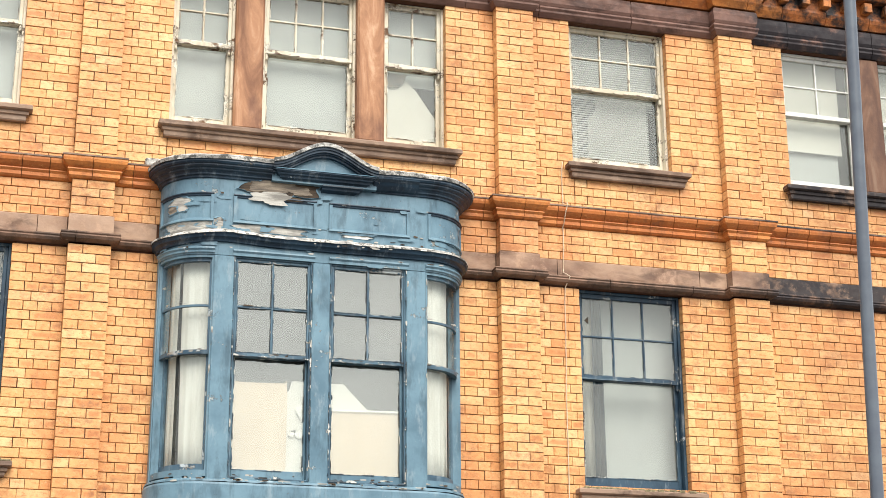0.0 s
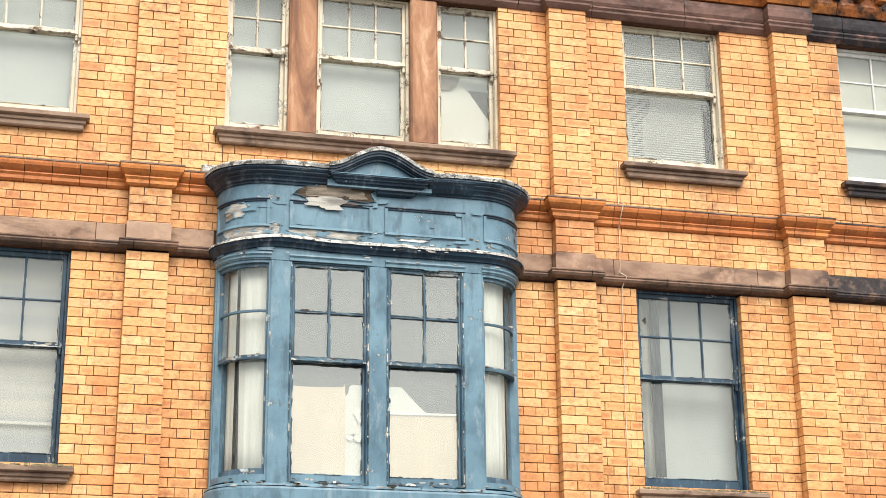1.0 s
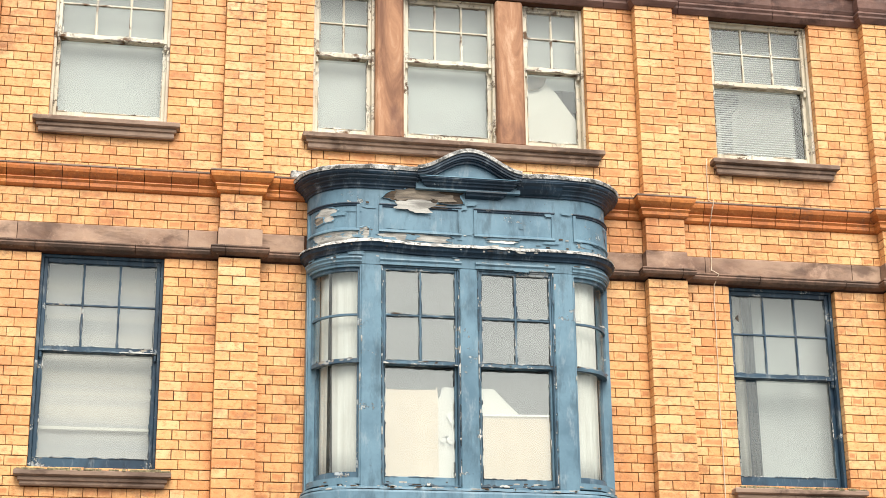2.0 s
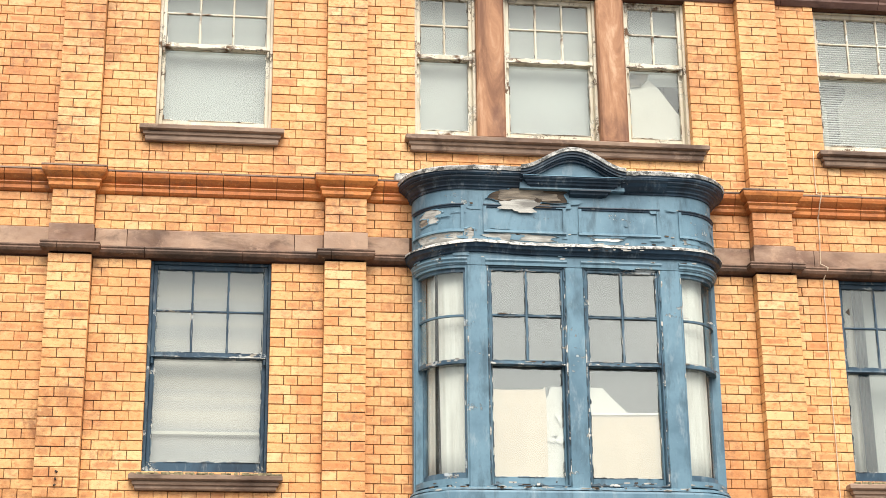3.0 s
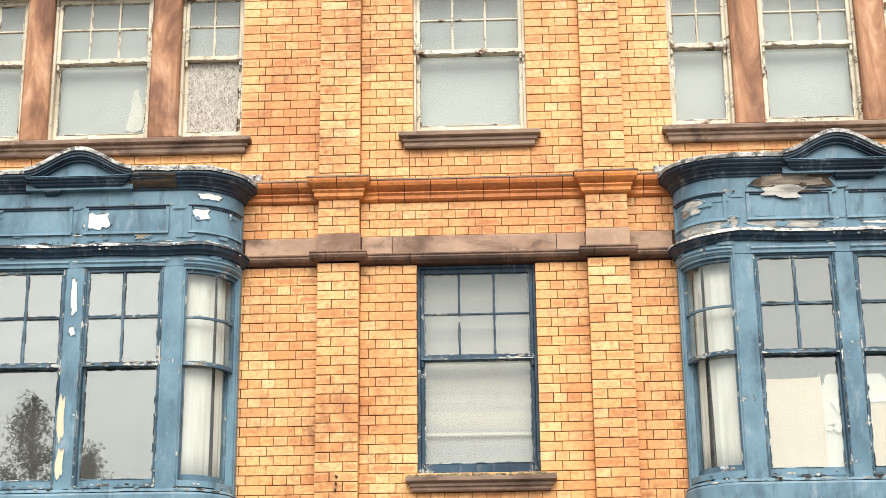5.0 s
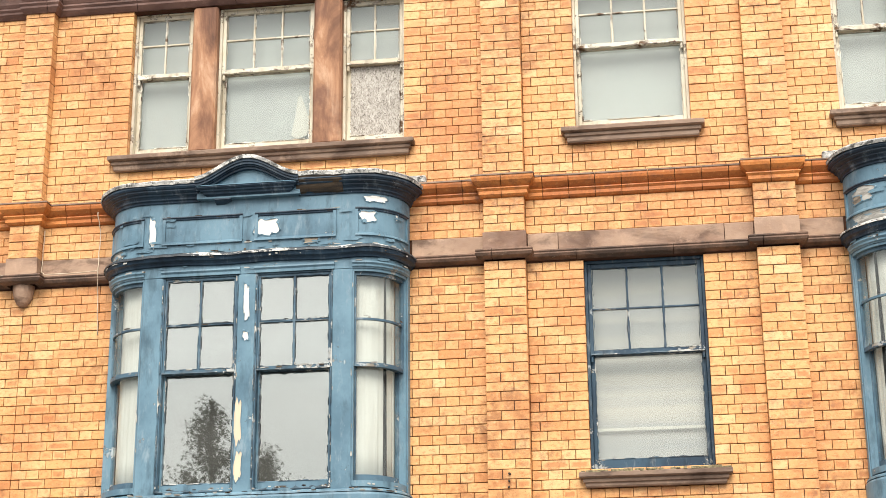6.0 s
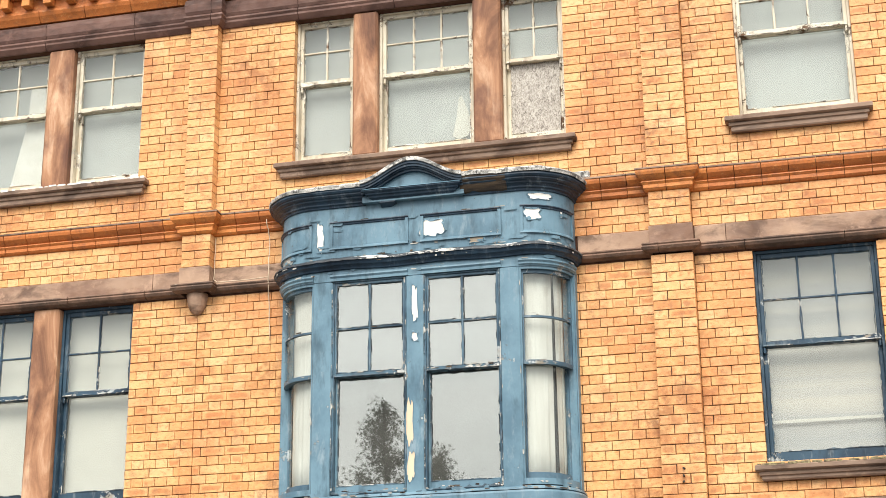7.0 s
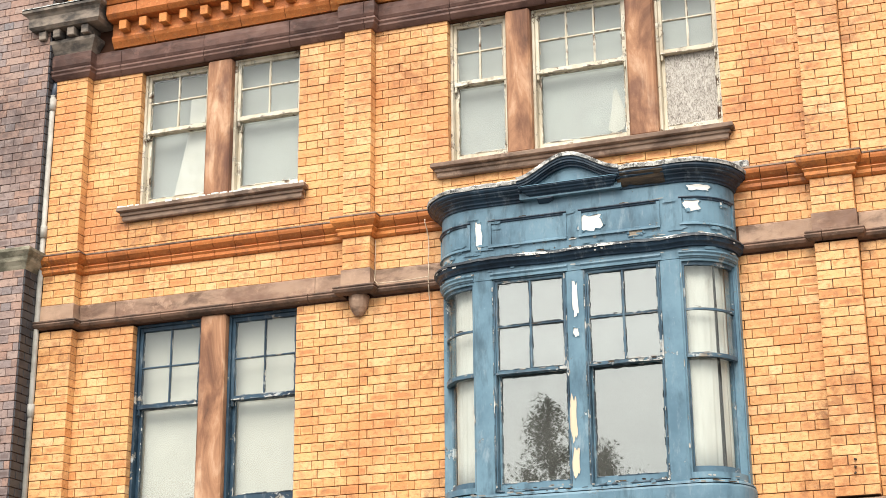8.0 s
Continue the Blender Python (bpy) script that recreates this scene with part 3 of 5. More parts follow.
def sash_window(x0, x1, z0, z1, y, cols, paint, label, split=0.44, stile=0.034, boarded=False, rows=2, cut=0.5, head=0.026):
    """A sliding sash window: small panes above, one large pane below."""
    thing = tagged(empty("sash_window", (x0 + x1) / 2, y, z0), label, "window", "sash windows")
    f, tilt = 0.026, rng.uniform(-0.003, 0.003)
    fr = bmesh.new()
    for a in ((x0, x0 + f, z0, z1), (x1 - f, x1, z0, z1), (x0 + f, x1 - f, z1 - head, z1), (x0 + f, x1 - f, z0, z0 + f * 0.7)):
        box(fr, a[0], a[1], y, y + 0.14, a[2], a[3], 0.004)
    part("frame", fr, paint, thing)
    a, b, c, d = x0 + f, x1 - f, z0 + f * 0.7, z1 - head
    m = d - (d - c) * split + tilt
    up = part("upper_sash", sash_ring(a, b, m - 0.022, d, y + 0.025, stile, 0.04, 0.045), paint, thing)
    ua, ub, uc, ud = a + stile, b - stile, m + 0.023, d - 0.04
    for i in range(1, cols):
        xb = ua + (ub - ua) * i / cols
        bar("glazing_bar", paint, up, xb - 0.008, xb + 0.008, y + 0.028, y + 0.055, uc, ud, 0.003)
    for j in range(1, rows):
        zb = uc + (ud - uc) * cut
        bar("glazing_bar", paint, up, ua, ub, y + 0.030, y + 0.053, zb - 0.008, zb + 0.008, 0.003)
    for i in range(cols):
        for j in range(rows):
            pane_of(up, ua + (ub - ua) * i / cols, ua + (ub - ua) * (i + 1) / cols, y + 0.046, uc + (ud - uc) * cut * j, uc + (ud - uc) * (cut if j == 0 else 1))
    crumbs = M_OLD_PUTTY if paint is M_CREAM else M_PUTTY
    if paint is not M_WHITE_PAINT:
        pb = bmesh.new()
        for i in range(cols):
            for j in range(rows):
                putty_ring(pb, ua + (ub - ua) * i / cols + 0.008, ua + (ub - ua) * (i + 1) / cols - 0.008, uc + (ud - uc) * cut * j + 0.006, uc + (ud - uc) * (cut if j == 0 else 1) - 0.006, y + 0.044, 0.007)
        putty_run(pb, (a + 0.01, m - 0.016), (b - 0.01, m - 0.016), (0, 1), y + 0.022, 0.016)
        part("putty", pb, crumbs, up, "cracked flaking putty")
    low = part("lower_sash", sash_ring(a, b, c, m + 0.02, y + 0.072, stile, 0.04, 0.10), paint, thing)
    if boarded:
        bar("board", M_BOARD, low, a + stile - 0.004, b - stile + 0.004, y + 0.078, y + 0.09, c + 0.085, m - 0.015, 0.0, "weathered grey strand board")
    else:
        pane_of(low, a + stile, b - stile, y + 0.092, c + 0.095, m - 0.015)
    if paint is not M_WHITE_PAINT:
        pb = bmesh.new()
        putty_ring(pb, a + stile, b - stile, c + 0.10, m - 0.02, y + 0.070, 0.010)
        part("putty", pb, crumbs, low, "cracked flaking putty")
    for xh in (a + 0.004, b - stile + 0.006):
        h = bmesh.new()
        box(h, xh, xh + stile - 0.01, y + 0.027, y + 0.06, m - 0.08, m - 0.02, 0.008)
        part("sash_horn", h, paint, up)
    return settle(thing)


def sash_ring(x0, x1, z0, z1, y, stile, top, bottom):
    bm = bmesh.new()
    for a in ((x0, x0 + stile, z0, z1), (x1 - stile, x1, z0, z1), (x0 + stile, x1 - stile, z1 - top, z1), (x0 + stile, x1 - stile, z0, z0 + bottom)):
        box(bm, a[0], a[1], y, y + 0.04, a[2], a[3], 0.004)
    return bm


def sill(x0, x1, top, label, h=0.125, out=0.10, crust=None, crust_label=""):
    prof = [(-0.0, top + 0.006), (out - 0.01, top), (out, top - 0.012), (out, top - 0.042), (out - 0.012, top - 0.05), (out - 0.036, top - 0.056),
            (out - 0.03, top - 0.068), (out - 0.034, top - 0.085), (out - 0.05, top - 0.092), (out - 0.05, top - h + 0.012), (out - 0.058, top - h), (0.0, top - h)]
    path = [(x0 + out, 0.012), (x0 + out, -0.004), (x1 - out, -0.004), (x1 - out, 0.012)]
    thing = tagged(empty("window_sill", (x0 + x1) / 2, 0, top - h), label, "window sill", "stone sills")
    bm = bmesh.new()
    sweep(bm, path, prof)
    part("slab", bm, M_SILL, thing)
    if crust:
        r = random.Random(round(x0 * 100))
        cm = bmesh.new()
        for k in range(int((x1 - x0) / 0.05)):
            if r.random() < 0.82:
                xa = x0 + 0.01 + k * 0.05 + r.uniform(-0.01, 0.01)
                box(cm, xa, min(x1 - 0.01, xa + r.uniform(0.03, 0.075)), -out - r.uniform(-0.004, 0.006), -out + r.uniform(0.02, 0.07), top - r.uniform(0.002, 0.014), top + r.uniform(0.006, 0.016), 0.003)
        part("crust", cm, crust, thing, crust_label)
    bar("bed", M_SILL, thing, x0 + out - 0.02, x1 - out + 0.02, -0.01, 0.12, top - h + 0.004, top + 0.008)
    return settle(thing)


REVEAL = 0.075
U_LABEL = "white sash window with flaking cream paint and small upper panes"
W_LABEL = "dark blue painted sash window with six small upper panes"
# upper storey
for x0, x1, cols in ((-8.27, -7.51, 2), (-7.24, -6.48, 2), (-4.92, -4.335, 2), (-4.095, -3.17, 3), (-0.775, 0.245, 3),
                     (1.53, 2.10, 2), (2.36, 3.235, 3), (3.495, 4.09, 2), (5.335, 6.355, 3)):
    sash_window(x0, x1, 7.305, Z_HEAD - 0.005, REVEAL, cols, M_CREAM, U_LABEL, split=0.435, cut=0.53, head=0.012)
sash_window(-2.905, -2.32, 7.305, Z_HEAD - 0.005, REVEAL, 2, M_CREAM, "cream sash window with its lower pane boarded up", boarded=True, split=0.435, cut=0.53, head=0.012)
for x0, x1 in ((7.62, 8.47), (8.72, 9.45)):
    sash_window(x0, x1, 7.305, Z_HEAD - 0.005, REVEAL, 2, M_WHITE_PAINT, "clean white painted sash window under sooty stone")
# lower storey
for x0, x1, cols in ((-8.22, -7.48, 2), (-7.21, -6.46, 2), (-0.75, 0.28, 3), (5.355, 6.385, 3)):
    sash_window(x0, x1, 4.225, Z_BAND - 0.003, REVEAL, cols, M_SASH_BLUE, W_LABEL)
# stone mullions
for x0, x1, z0, z1 in ((-7.51, -7.24, 7.30, Z_HEAD), (-4.335, -4.095, 7.30, Z_HEAD), (-3.17, -2.905, 7.30, Z_HEAD), (2.10, 2.36, 7.30, Z_HEAD),
                       (3.235, 3.495, 7.30, Z_HEAD), (8.47, 8.72, 7.30, Z_HEAD), (-7.48, -7.21, 4.22, Z_BAND)):
    tagged(bar("stone_mullion", M_MULLION, None, x0, x1, -0.008, 0.26, z0 + 0.008, z1 - 0.002, 0.018),
           "red sandstone mullion streaked by weather between sashes", "mullion", "stone mullions")
# sills
for x0, x1 in ((-8.43, -6.36), (-4.98 - 0.09, -2.22), (-0.90, 0.36), (1.435, 4.215), (5.255, 6.51), (7.53, 9.6)):
    sill(x0, x1, 7.284, "moulded brown stone window sill with a worn edge", 0.14, 0.10, M_UNDERCOAT if x0 < -8 else None, "flaking white crust")
for x0, x1 in ((-8.38, -6.32), (-0.845, 0.41), (5.26, 6.50)):
    sill(x0, x1, 4.20, "brown stone window sill with moss and dirt on top", 0.125, 0.10, M_MOSS, "mossy gritty dirt")

# ---------------------------------------------------------------- what hangs behind the panes


def sheet(name, material, outline, y, label, category):
    """A thin flat sheet with the given outline of (x, z)."""
    bm = bmesh.new()
    f = bm.faces.new([bm.verts.new((x, y, z)) for x, z in outline])
    ext = bmesh.ops.extrude_face_region(bm, geom=[f])["geom"]
    bmesh.ops.translate(bm, verts=[g for g in ext if isinstance(g, bmesh.types.BMVert)], vec=(0, 0.006, 0))
    bmesh.ops.recalc_face_normals(bm, faces=bm.faces[:])
    return tagged(part(name, bm, material), label, category)


def rect(x0, x1, z0, z1):
    return [(x0, z0), (x1, z0), (x1, z1), (x0, z1)]


def curtain(x0, x1, z0, z1, y, material, label, waves=6):
    bm = bmesh.new()
    n = waves * 8
    cols = []
    for i in range(n + 1):
        u = i / n
        fold = 0.022 * math.sin(u * waves * 2 * math.pi) + 0.01 * math.sin(u * waves * 4.7 + 1)
        cols.append([bm.verts.new((x0 + (x1 - x0) * u, y + fold * (1.1 - 0.25 * k), z0 + (z1 - z0) * k / 4)) for k in range(5)])
    for a, b in zip(cols, cols[1:]):
        for k in range(4):
            bm.faces.new((a[k], b[k], b[k + 1], a[k + 1]))
    for f in bm.faces:
        f.smooth = True
    bmesh.ops.solidify(bm, geom=bm.faces[:], thickness=0.003)
    return tagged(part("curtain", bm, material), label, "curtain")


INNER = REVEAL + 0.17
BL = "pale grey roller blind drawn behind the window"
for x0, x1, z0, z1 in ((-0.80, 0.27, 7.3, 8.8), (1.5, 2.12, 7.3, 8.8), (2.34, 3.25, 7.3, 8.8), (-4.95, -4.31, 7.3, 8.8), (-4.12, -3.15, 7.3, 8.8),
                       (-2.92, -2.30, 7.3, 8.8), (-7.26, -6.46, 7.3, 8.8)):
    sheet("roller_blind", M_BLIND, rect(x0, x1, z0, z1), INNER, BL, "blind")

for x0, x1 in ((-8.25, -7.45), (-7.24, -6.44)):
    sheet("roller_blind", M_SHEET, rect(x0, x1, 4.2, 6.1), INNER, "off-white roller blind drawn behind the window", "blind")

# ---------------------------------------------------------------- the two bay windows


def bay_path(cx, o=0.0, a0=-90.0, a1=90.0, y_wall=0.0):
    """The plan of the bay between two turns of its rounded corners (0 is straight ahead), moved outwards by o."""
    pts, r, yc = [], BAY_R + o, -(BAY_D - BAY_R)
    if a0 <= -90:
        pts.append((cx - BAY_HALF - r, y_wall))
    for side, lo, hi in ((-1, max(a0, -90), min(a1, 0)), (1, max(a0, 0), min(a1, 90))):
        if hi > lo:
            n = max(2, int((hi - lo) / 7))
            for i in range(n + 1):
                a = radians(lo + (hi - lo) * i / n)
                p = (cx + side * BAY_HALF + r * math.sin(a), yc - r * math.cos(a))
                if not pts or (Vector(p) - Vector(pts[-1])).length > 1e-4:
                    pts.append(p)
    if a1 >= 90:
        pts.append((cx + BAY_HALF + r, y_wall))
    return pts


def flat(o0, o1, z0, z1):
    return [(o0, z1), (o1, z1), (o1, z0), (o0, z0)]


def swept(name, material, parent, path, profile, label="", sag=None):
    return part(name, sweep(bmesh.new(), path, profile, sag), material, parent, label)


def side_window(cx, side, thing):
    """A sash window bent round the corner of the bay."""
    def arc(a, b):
        return bay_path(cx, 0, a, b) if side > 0 else bay_path(cx, 0, -b, -a)

    a0, a1, zb, zm, zt = 1, 83, 4.10, 5.12, 5.96
    frame_part = part("side_frame", bmesh.new(), M_BLUE, thing)
    bm = bmesh.new()
    for lo, hi, z0, z1 in ((a0 - 1, a0 + 1, zb, zt), (a1 - 2, a1 + 2, zb, zt), (a0, a1, zt - 0.03, zt), (a0, a1, zb - 0.02, zb + 0.03)):
        sweep(bm, arc(lo, hi), flat(-0.11, -0.01, z0, z1))
    bm.to_mesh(frame_part.data)
    bm.free()
    for name, za, zc, o, cuts in (("upper_sash", zm - 0.02, zt - 0.03, -0.035, True), ("lower_sash", zb + 0.03, zm + 0.02, -0.075, False)):
        bm = bmesh.new()
        for lo, hi, z0, z1 in ((a0 + 1, a0 + 3, za, zc), (a1 - 4, a1 - 2, za, zc), (a0 + 3, a1 - 4, zc - 0.03, zc), (a0 + 3, a1 - 4, za, za + (0.035 if cuts else 0.06))):
            sweep(bm, arc(lo, hi), flat(o - 0.035, o, z0, z1))
        sash = part(name, bm, M_BAY_SASH, thing)
        z0, z1 = za + 0.04, zc - 0.04
        if cuts:
            zh = (z0 + z1) / 2
            swept("glazing_bar", M_BAY_SASH, sash, arc(a0 + 3, a1 - 4), flat(o - 0.028, o - 0.004, zh - 0.009, zh + 0.009))
        g = swept("pane", M_GLASS_SIDE, sash, arc(a0 + 2, a1 - 3), flat(o - 0.020, o - 0.016, z0 - 0.005, z1 + 0.005))
        g.visible_shadow = False
    swept("architrave", M_BLUE, thing, arc(a0 - 1, a1 + 1), [(-0.005, 6.02), (0.02, 6.015), (0.024, 6.0), (0.012, 5.985), (0.012, 5.97), (-0.005, 5.955)])


def bay_window(cx, label, sag, lost):
    thing = tagged(empty("bay_window", cx, -BAY_D / 2, 3.2), label, "bay window", "bay windows")
    full = bay_path(cx)
    fine = dense(full, 0.035)
    wear = random.Random(round(cx * 10))
    dents = {}

    def ragged_edge(x):
        return dents.setdefault(round(x, 2), wear.uniform(-0.0025, 0.0025)) + 0.007 * noise.noise(Vector((x * 3.1, cx, 0))) + 0.004 * noise.noise(Vector((x * 11, cx, 4)))

    # apron, sill, head, frieze
    swept("apron", M_BLUE, thing, full, [(-0.06, 4.035), (0.026, 4.03), (0.034, 4.012), (0.035, 3.9), (0.035, 3.25), (-0.06, 3.25)])
    swept("sill", M_BLUE, thing, fine, [(-0.12, 4.072), (0.004, 4.064), (0.022, 4.052), (0.026, 4.037), (-0.12, 4.034)], "", lambda x: 0.6 * ragged_edge(x))
    swept("head", M_BLUE, thing, full, [(-0.10, 6.07), (0.0, 6.07), (0.0, 5.955), (-0.10, 5.955)])
    swept("frieze", M_BLUE, thing, full, [(-0.10, 6.65), (0.0, 6.65), (0.0, 6.07), (-0.10, 6.07)])
    swept("lower_cornice", M_NAVY, thing, fine, [(-0.02, 6.142), (0.03, 6.138), (0.062, 6.125), (0.068, 6.112), (0.060, 6.10), (0.054, 6.085), (0.036, 6.075),
                                                 (0.026, 6.062), (0.022, 6.05), (-0.02, 6.045)], "", sag)
    swept("flashing", M_LEAD if lost is M_NAVY else M_FLASH, thing, fine, [(0.002, 6.168), (0.03, 6.155), (0.072, 6.134), (0.076, 6.116), (0.071, 6.116), (0.065, 6.127), (0.03, 6.141), (0.002, 6.146)],
          "torn pale lead flashing", lambda x: sag(x) + ragged_edge(x))
    hw = 0.46
    wings = [[q for q in full if q[0] < cx - hw] + [(cx - hw + 0.02, -BAY_D)], [(cx + hw - 0.02, -BAY_D)] + [q for q in full if q[0] > cx + hw]]
    for wing in wings:
        swept("top_cornice", M_NAVY, thing, wing, [(-0.02, 6.785), (0.108, 6.782), (0.120, 6.772), (0.122, 6.752), (0.112, 6.738), (0.098, 6.732), (0.098, 6.722), (0.085, 6.712), (0.066, 6.705),
                                                   (0.064, 6.694), (0.048, 6.686), (0.036, 6.672), (0.034, 6.66), (0.018, 6.652), (0.014, 6.636), (-0.02, 6.632)])
    lead = bmesh.new()
    for wing in wings:
        sweep(lead, dense(wing, 0.03), [(-0.05, 6.832), (0.05, 6.822), (0.120, 6.816), (0.138, 6.798), (0.132, 6.770), (0.123, 6.778), (0.05, 6.784), (-0.05, 6.79)], lambda x: 1.5 * ragged_edge(x))
    part("roof_edge", lead, M_LEAD, thing, "crusted grey lead roof edge")
    bm = bmesh.new()
    f = bm.faces.new([bm.verts.new((x, y, 6.815)) for x, y in full])
    bm.faces.new([bm.verts.new((x, y, 6.79)) for x, y in reversed(full)])
    part("roof", bm, M_LEAD, thing)
    # bay ceiling, in the same shade-darkened plaster
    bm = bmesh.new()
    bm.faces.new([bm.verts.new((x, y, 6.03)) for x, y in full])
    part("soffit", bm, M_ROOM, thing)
    # posts
    for a, b in ((-0.082, 0.082), (-0.925, -0.745), (0.745, 0.925)):
        bar("post", M_BLUE, thing, cx + a, cx + b, -BAY_D - 0.002, -BAY_D + 0.12, 4.05, 5.955, 0.01)
    for s in (-1, 1):
        lo, hi = (83, 90) if s > 0 else (-90, -83)
        swept("wall_post", M_BLUE, thing, bay_path(cx, 0, lo, hi), flat(-0.11, 0.001, 4.05, 5.955))
        side_window(cx, s, thing)
    # frieze panels with raised mouldings
    def panel(path, z0, z1, lo, hi):
        r = part("frieze_panel", sweep(bmesh.new(), path(lo, hi), [(-0.002, z1), (0.020, z1 - 0.003), (0.023, z1 - 0.012), (0.012, z1 - 0.018), (0.010, z1 - 0.03), (-0.002, z1 - 0.034)]), M_NAVY, thing)
        swept("panel_bead", M_BLUE, r, path(lo, hi), [(-0.002, z0 + 0.03), (0.008, z0 + 0.028), (0.018, z0 + 0.014), (0.020, z0 + 0.002), (-0.002, z0 - 0.002)])
        w = 0.028 if path is straight else 3.4
        for a, b in ((lo, lo + w), (hi - w, hi)):
            swept("panel_bead", M_BLUE, r, path(a, b), [(-0.002, z1 - 0.020), (0.015, z1 - 0.020), (0.015, z0 + 0.016), (-0.002, z0 + 0.016)])

    def straight(a, b):
        return [(cx + a, -BAY_D), (cx + b, -BAY_D)]

    def bent_right(a, b):
        return bay_path(cx, 0, a, b)

    def bent_left(a, b):
        return bay_path(cx, 0, -b, -a)

    for lo, hi in ((-0.775, -0.055), (0.055, 0.775)):
        panel(straight, 6.245, 6.505, lo, hi)
    panel(bent_right, 6.245, 6.505, 3, 80)
    panel(bent_left, 6.245, 6.505, 3, 80)
    # front sashes
    shiny = M_GLASS_BAY if cx < 0 else M_GLASS_DULL
    for lo, hi in ((-0.745, -0.082), (0.082, 0.745)):
        a, b, y = cx + lo, cx + hi, -BAY_D + 0.010
        fr = bmesh.new()
        f = 0.014
        for q in ((a, a + f, 4.07, 5.955), (b - f, b, 4.07, 5.955), (a + f, b - f, 5.955 - f, 5.955), (a + f, b - f, 4.07, 4.085)):
            box(fr, q[0], q[1], y, y + 0.10, q[2], q[3], 0.004)
        part("window_frame", fr, M_BAY_SASH, thing)
        m, st = 5.115, 0.020
        up = part("upper_sash", sash_ring(a + f, b - f, m - 0.018, 5.941, y + 0.012, st, 0.024, 0.034), M_BAY_SASH, thing)
        ua, ub, uc, ud = a + f + st, b - f - st, m + 0.016, 5.917
        xm, zm = (ua + ub) / 2, (uc + ud) / 2
        bar("glazing_bar", M_BAY_SASH, up, xm - 0.009, xm + 0.009, y + 0.015, y + 0.04, uc, ud, 0.003)
        bar("glazing_bar", M_BAY_SASH, up, ua, ub, y + 0.016, y + 0.039, zm - 0.009, zm + 0.009, 0.003)
        for c, d in ((ua, xm), (xm, ub)):
            pane_of(up, c, d, y + 0.03, uc, zm, shiny), pane_of(up, c, d, y + 0.03, zm, ud, shiny)
        low = part("lower_sash", sash_ring(a + f, b - f, 4.085, m + 0.018, y + 0.066, st, 0.034, 0.075), M_BLUE, thing)
        pane_of(low, a + f + st, b - f - st, y + 0.084, 4.155, m - 0.012, shiny)
        pb = bmesh.new()
        for c, d in ((ua, xm - 0.009), (xm + 0.009, ub)):
            putty_ring(pb, c, d, uc, zm - 0.009, y + 0.012, 0.007), putty_ring(pb, c, d, zm + 0.009, ud, y + 0.012, 0.007)
        putty_run(pb, (a + f, m - 0.018), (b - f, m - 0.018), (0, 1), y + 0.010, 0.026)
        putty_run(pb, (a + f, m - 0.014), (b - f, m - 0.014), (0, -1), y + 0.012, 0.014)
        part("putty", pb, M_PUTTY, up, "cracked flaking putty")
        pb = bmesh.new()
        putty_ring(pb, a + f + st, b - f - st, 4.156, m - 0.02, y + 0.065, 0.010)
        putty_run(pb, (a, 4.078), (b, 4.078), (0, 1), y - 0.001, 0.024)
        part("putty", pb, M_PUTTY, low, "cracked flaking putty")
        pb = bmesh.new()
        for xe, way in ((a, 1), (b, -1)):
            putty_run(pb, (xe - way * 0.004, 4.08), (xe - way * 0.004, 5.95), (way, 0), -BAY_D - 0.001, 0.013)
        part("cracked_edge", pb, M_PUTTY, thing, "cracked paint along the post edges")
        swept("architrave", M_BLUE, thing, [(a - 0.02, -BAY_D), (b + 0.02, -BAY_D)], [(-0.005, 6.015), (0.018, 6.01), (0.022, 5.995), (0.010, 5.98), (0.010, 5.955), (-0.005, 5.955)])
    # pediment: an ogee hood over the middle
    rise, z0 = 0.178, 6.788

    def hood(u):
        return z0 + rise * (0.5 + 0.5 * math.cos(math.pi * min(1, abs(u) / hw))) ** 0.9

    def ribbon(top, bottom, y0, y1):
        bm = bmesh.new()
        n, rows_made = 36, []
        for i in range(n + 1):
            u = -hw + 2 * hw * i / n
            z = hood(u)
            rows_made.append([bm.verts.new((cx + u, y, zz)) for y, zz in ((y0, z + top), (y1, z + top), (y1, max(6.64, z + bottom)), (y0, max(6.64, z + bottom)))])
        for p, q in zip(rows_made, rows_made[1:]):
            for k in range(4):
                bm.faces.new((p[k], q[k], q[(k + 1) % 4], p[(k + 1) % 4]))
        bm.faces.new(rows_made[0]), bm.faces.new(rows_made[-1][::-1])
        bmesh.ops.recalc_face_normals(bm, faces=bm.faces[:])
        return bm

    fy = -BAY_D
    ped = part("pediment", ribbon(0.0, -0.028, fy - 0.150, fy + 0.1), M_NAVY, thing)
    part("hood_bead", ribbon(-0.028, -0.05, fy - 0.138, fy + 0.1), M_NAVY, ped)
    part("hood_bead", ribbon(-0.05, -0.062, fy - 0.118, fy + 0.1), M_NAVY, ped)
    part("hood_bead", ribbon(-0.062, -0.082, fy - 0.098, fy + 0.1), M_NAVY, ped)
    part("tympanum", ribbon(-0.078, -0.40, fy - 0.062, fy + 0.08), M_BLUE, ped)
    part("hood_lead", ribbon(0.030, -0.004, fy - 0.166, fy + 0.1), M_LEAD, ped, "crusted pale lead on the hood")
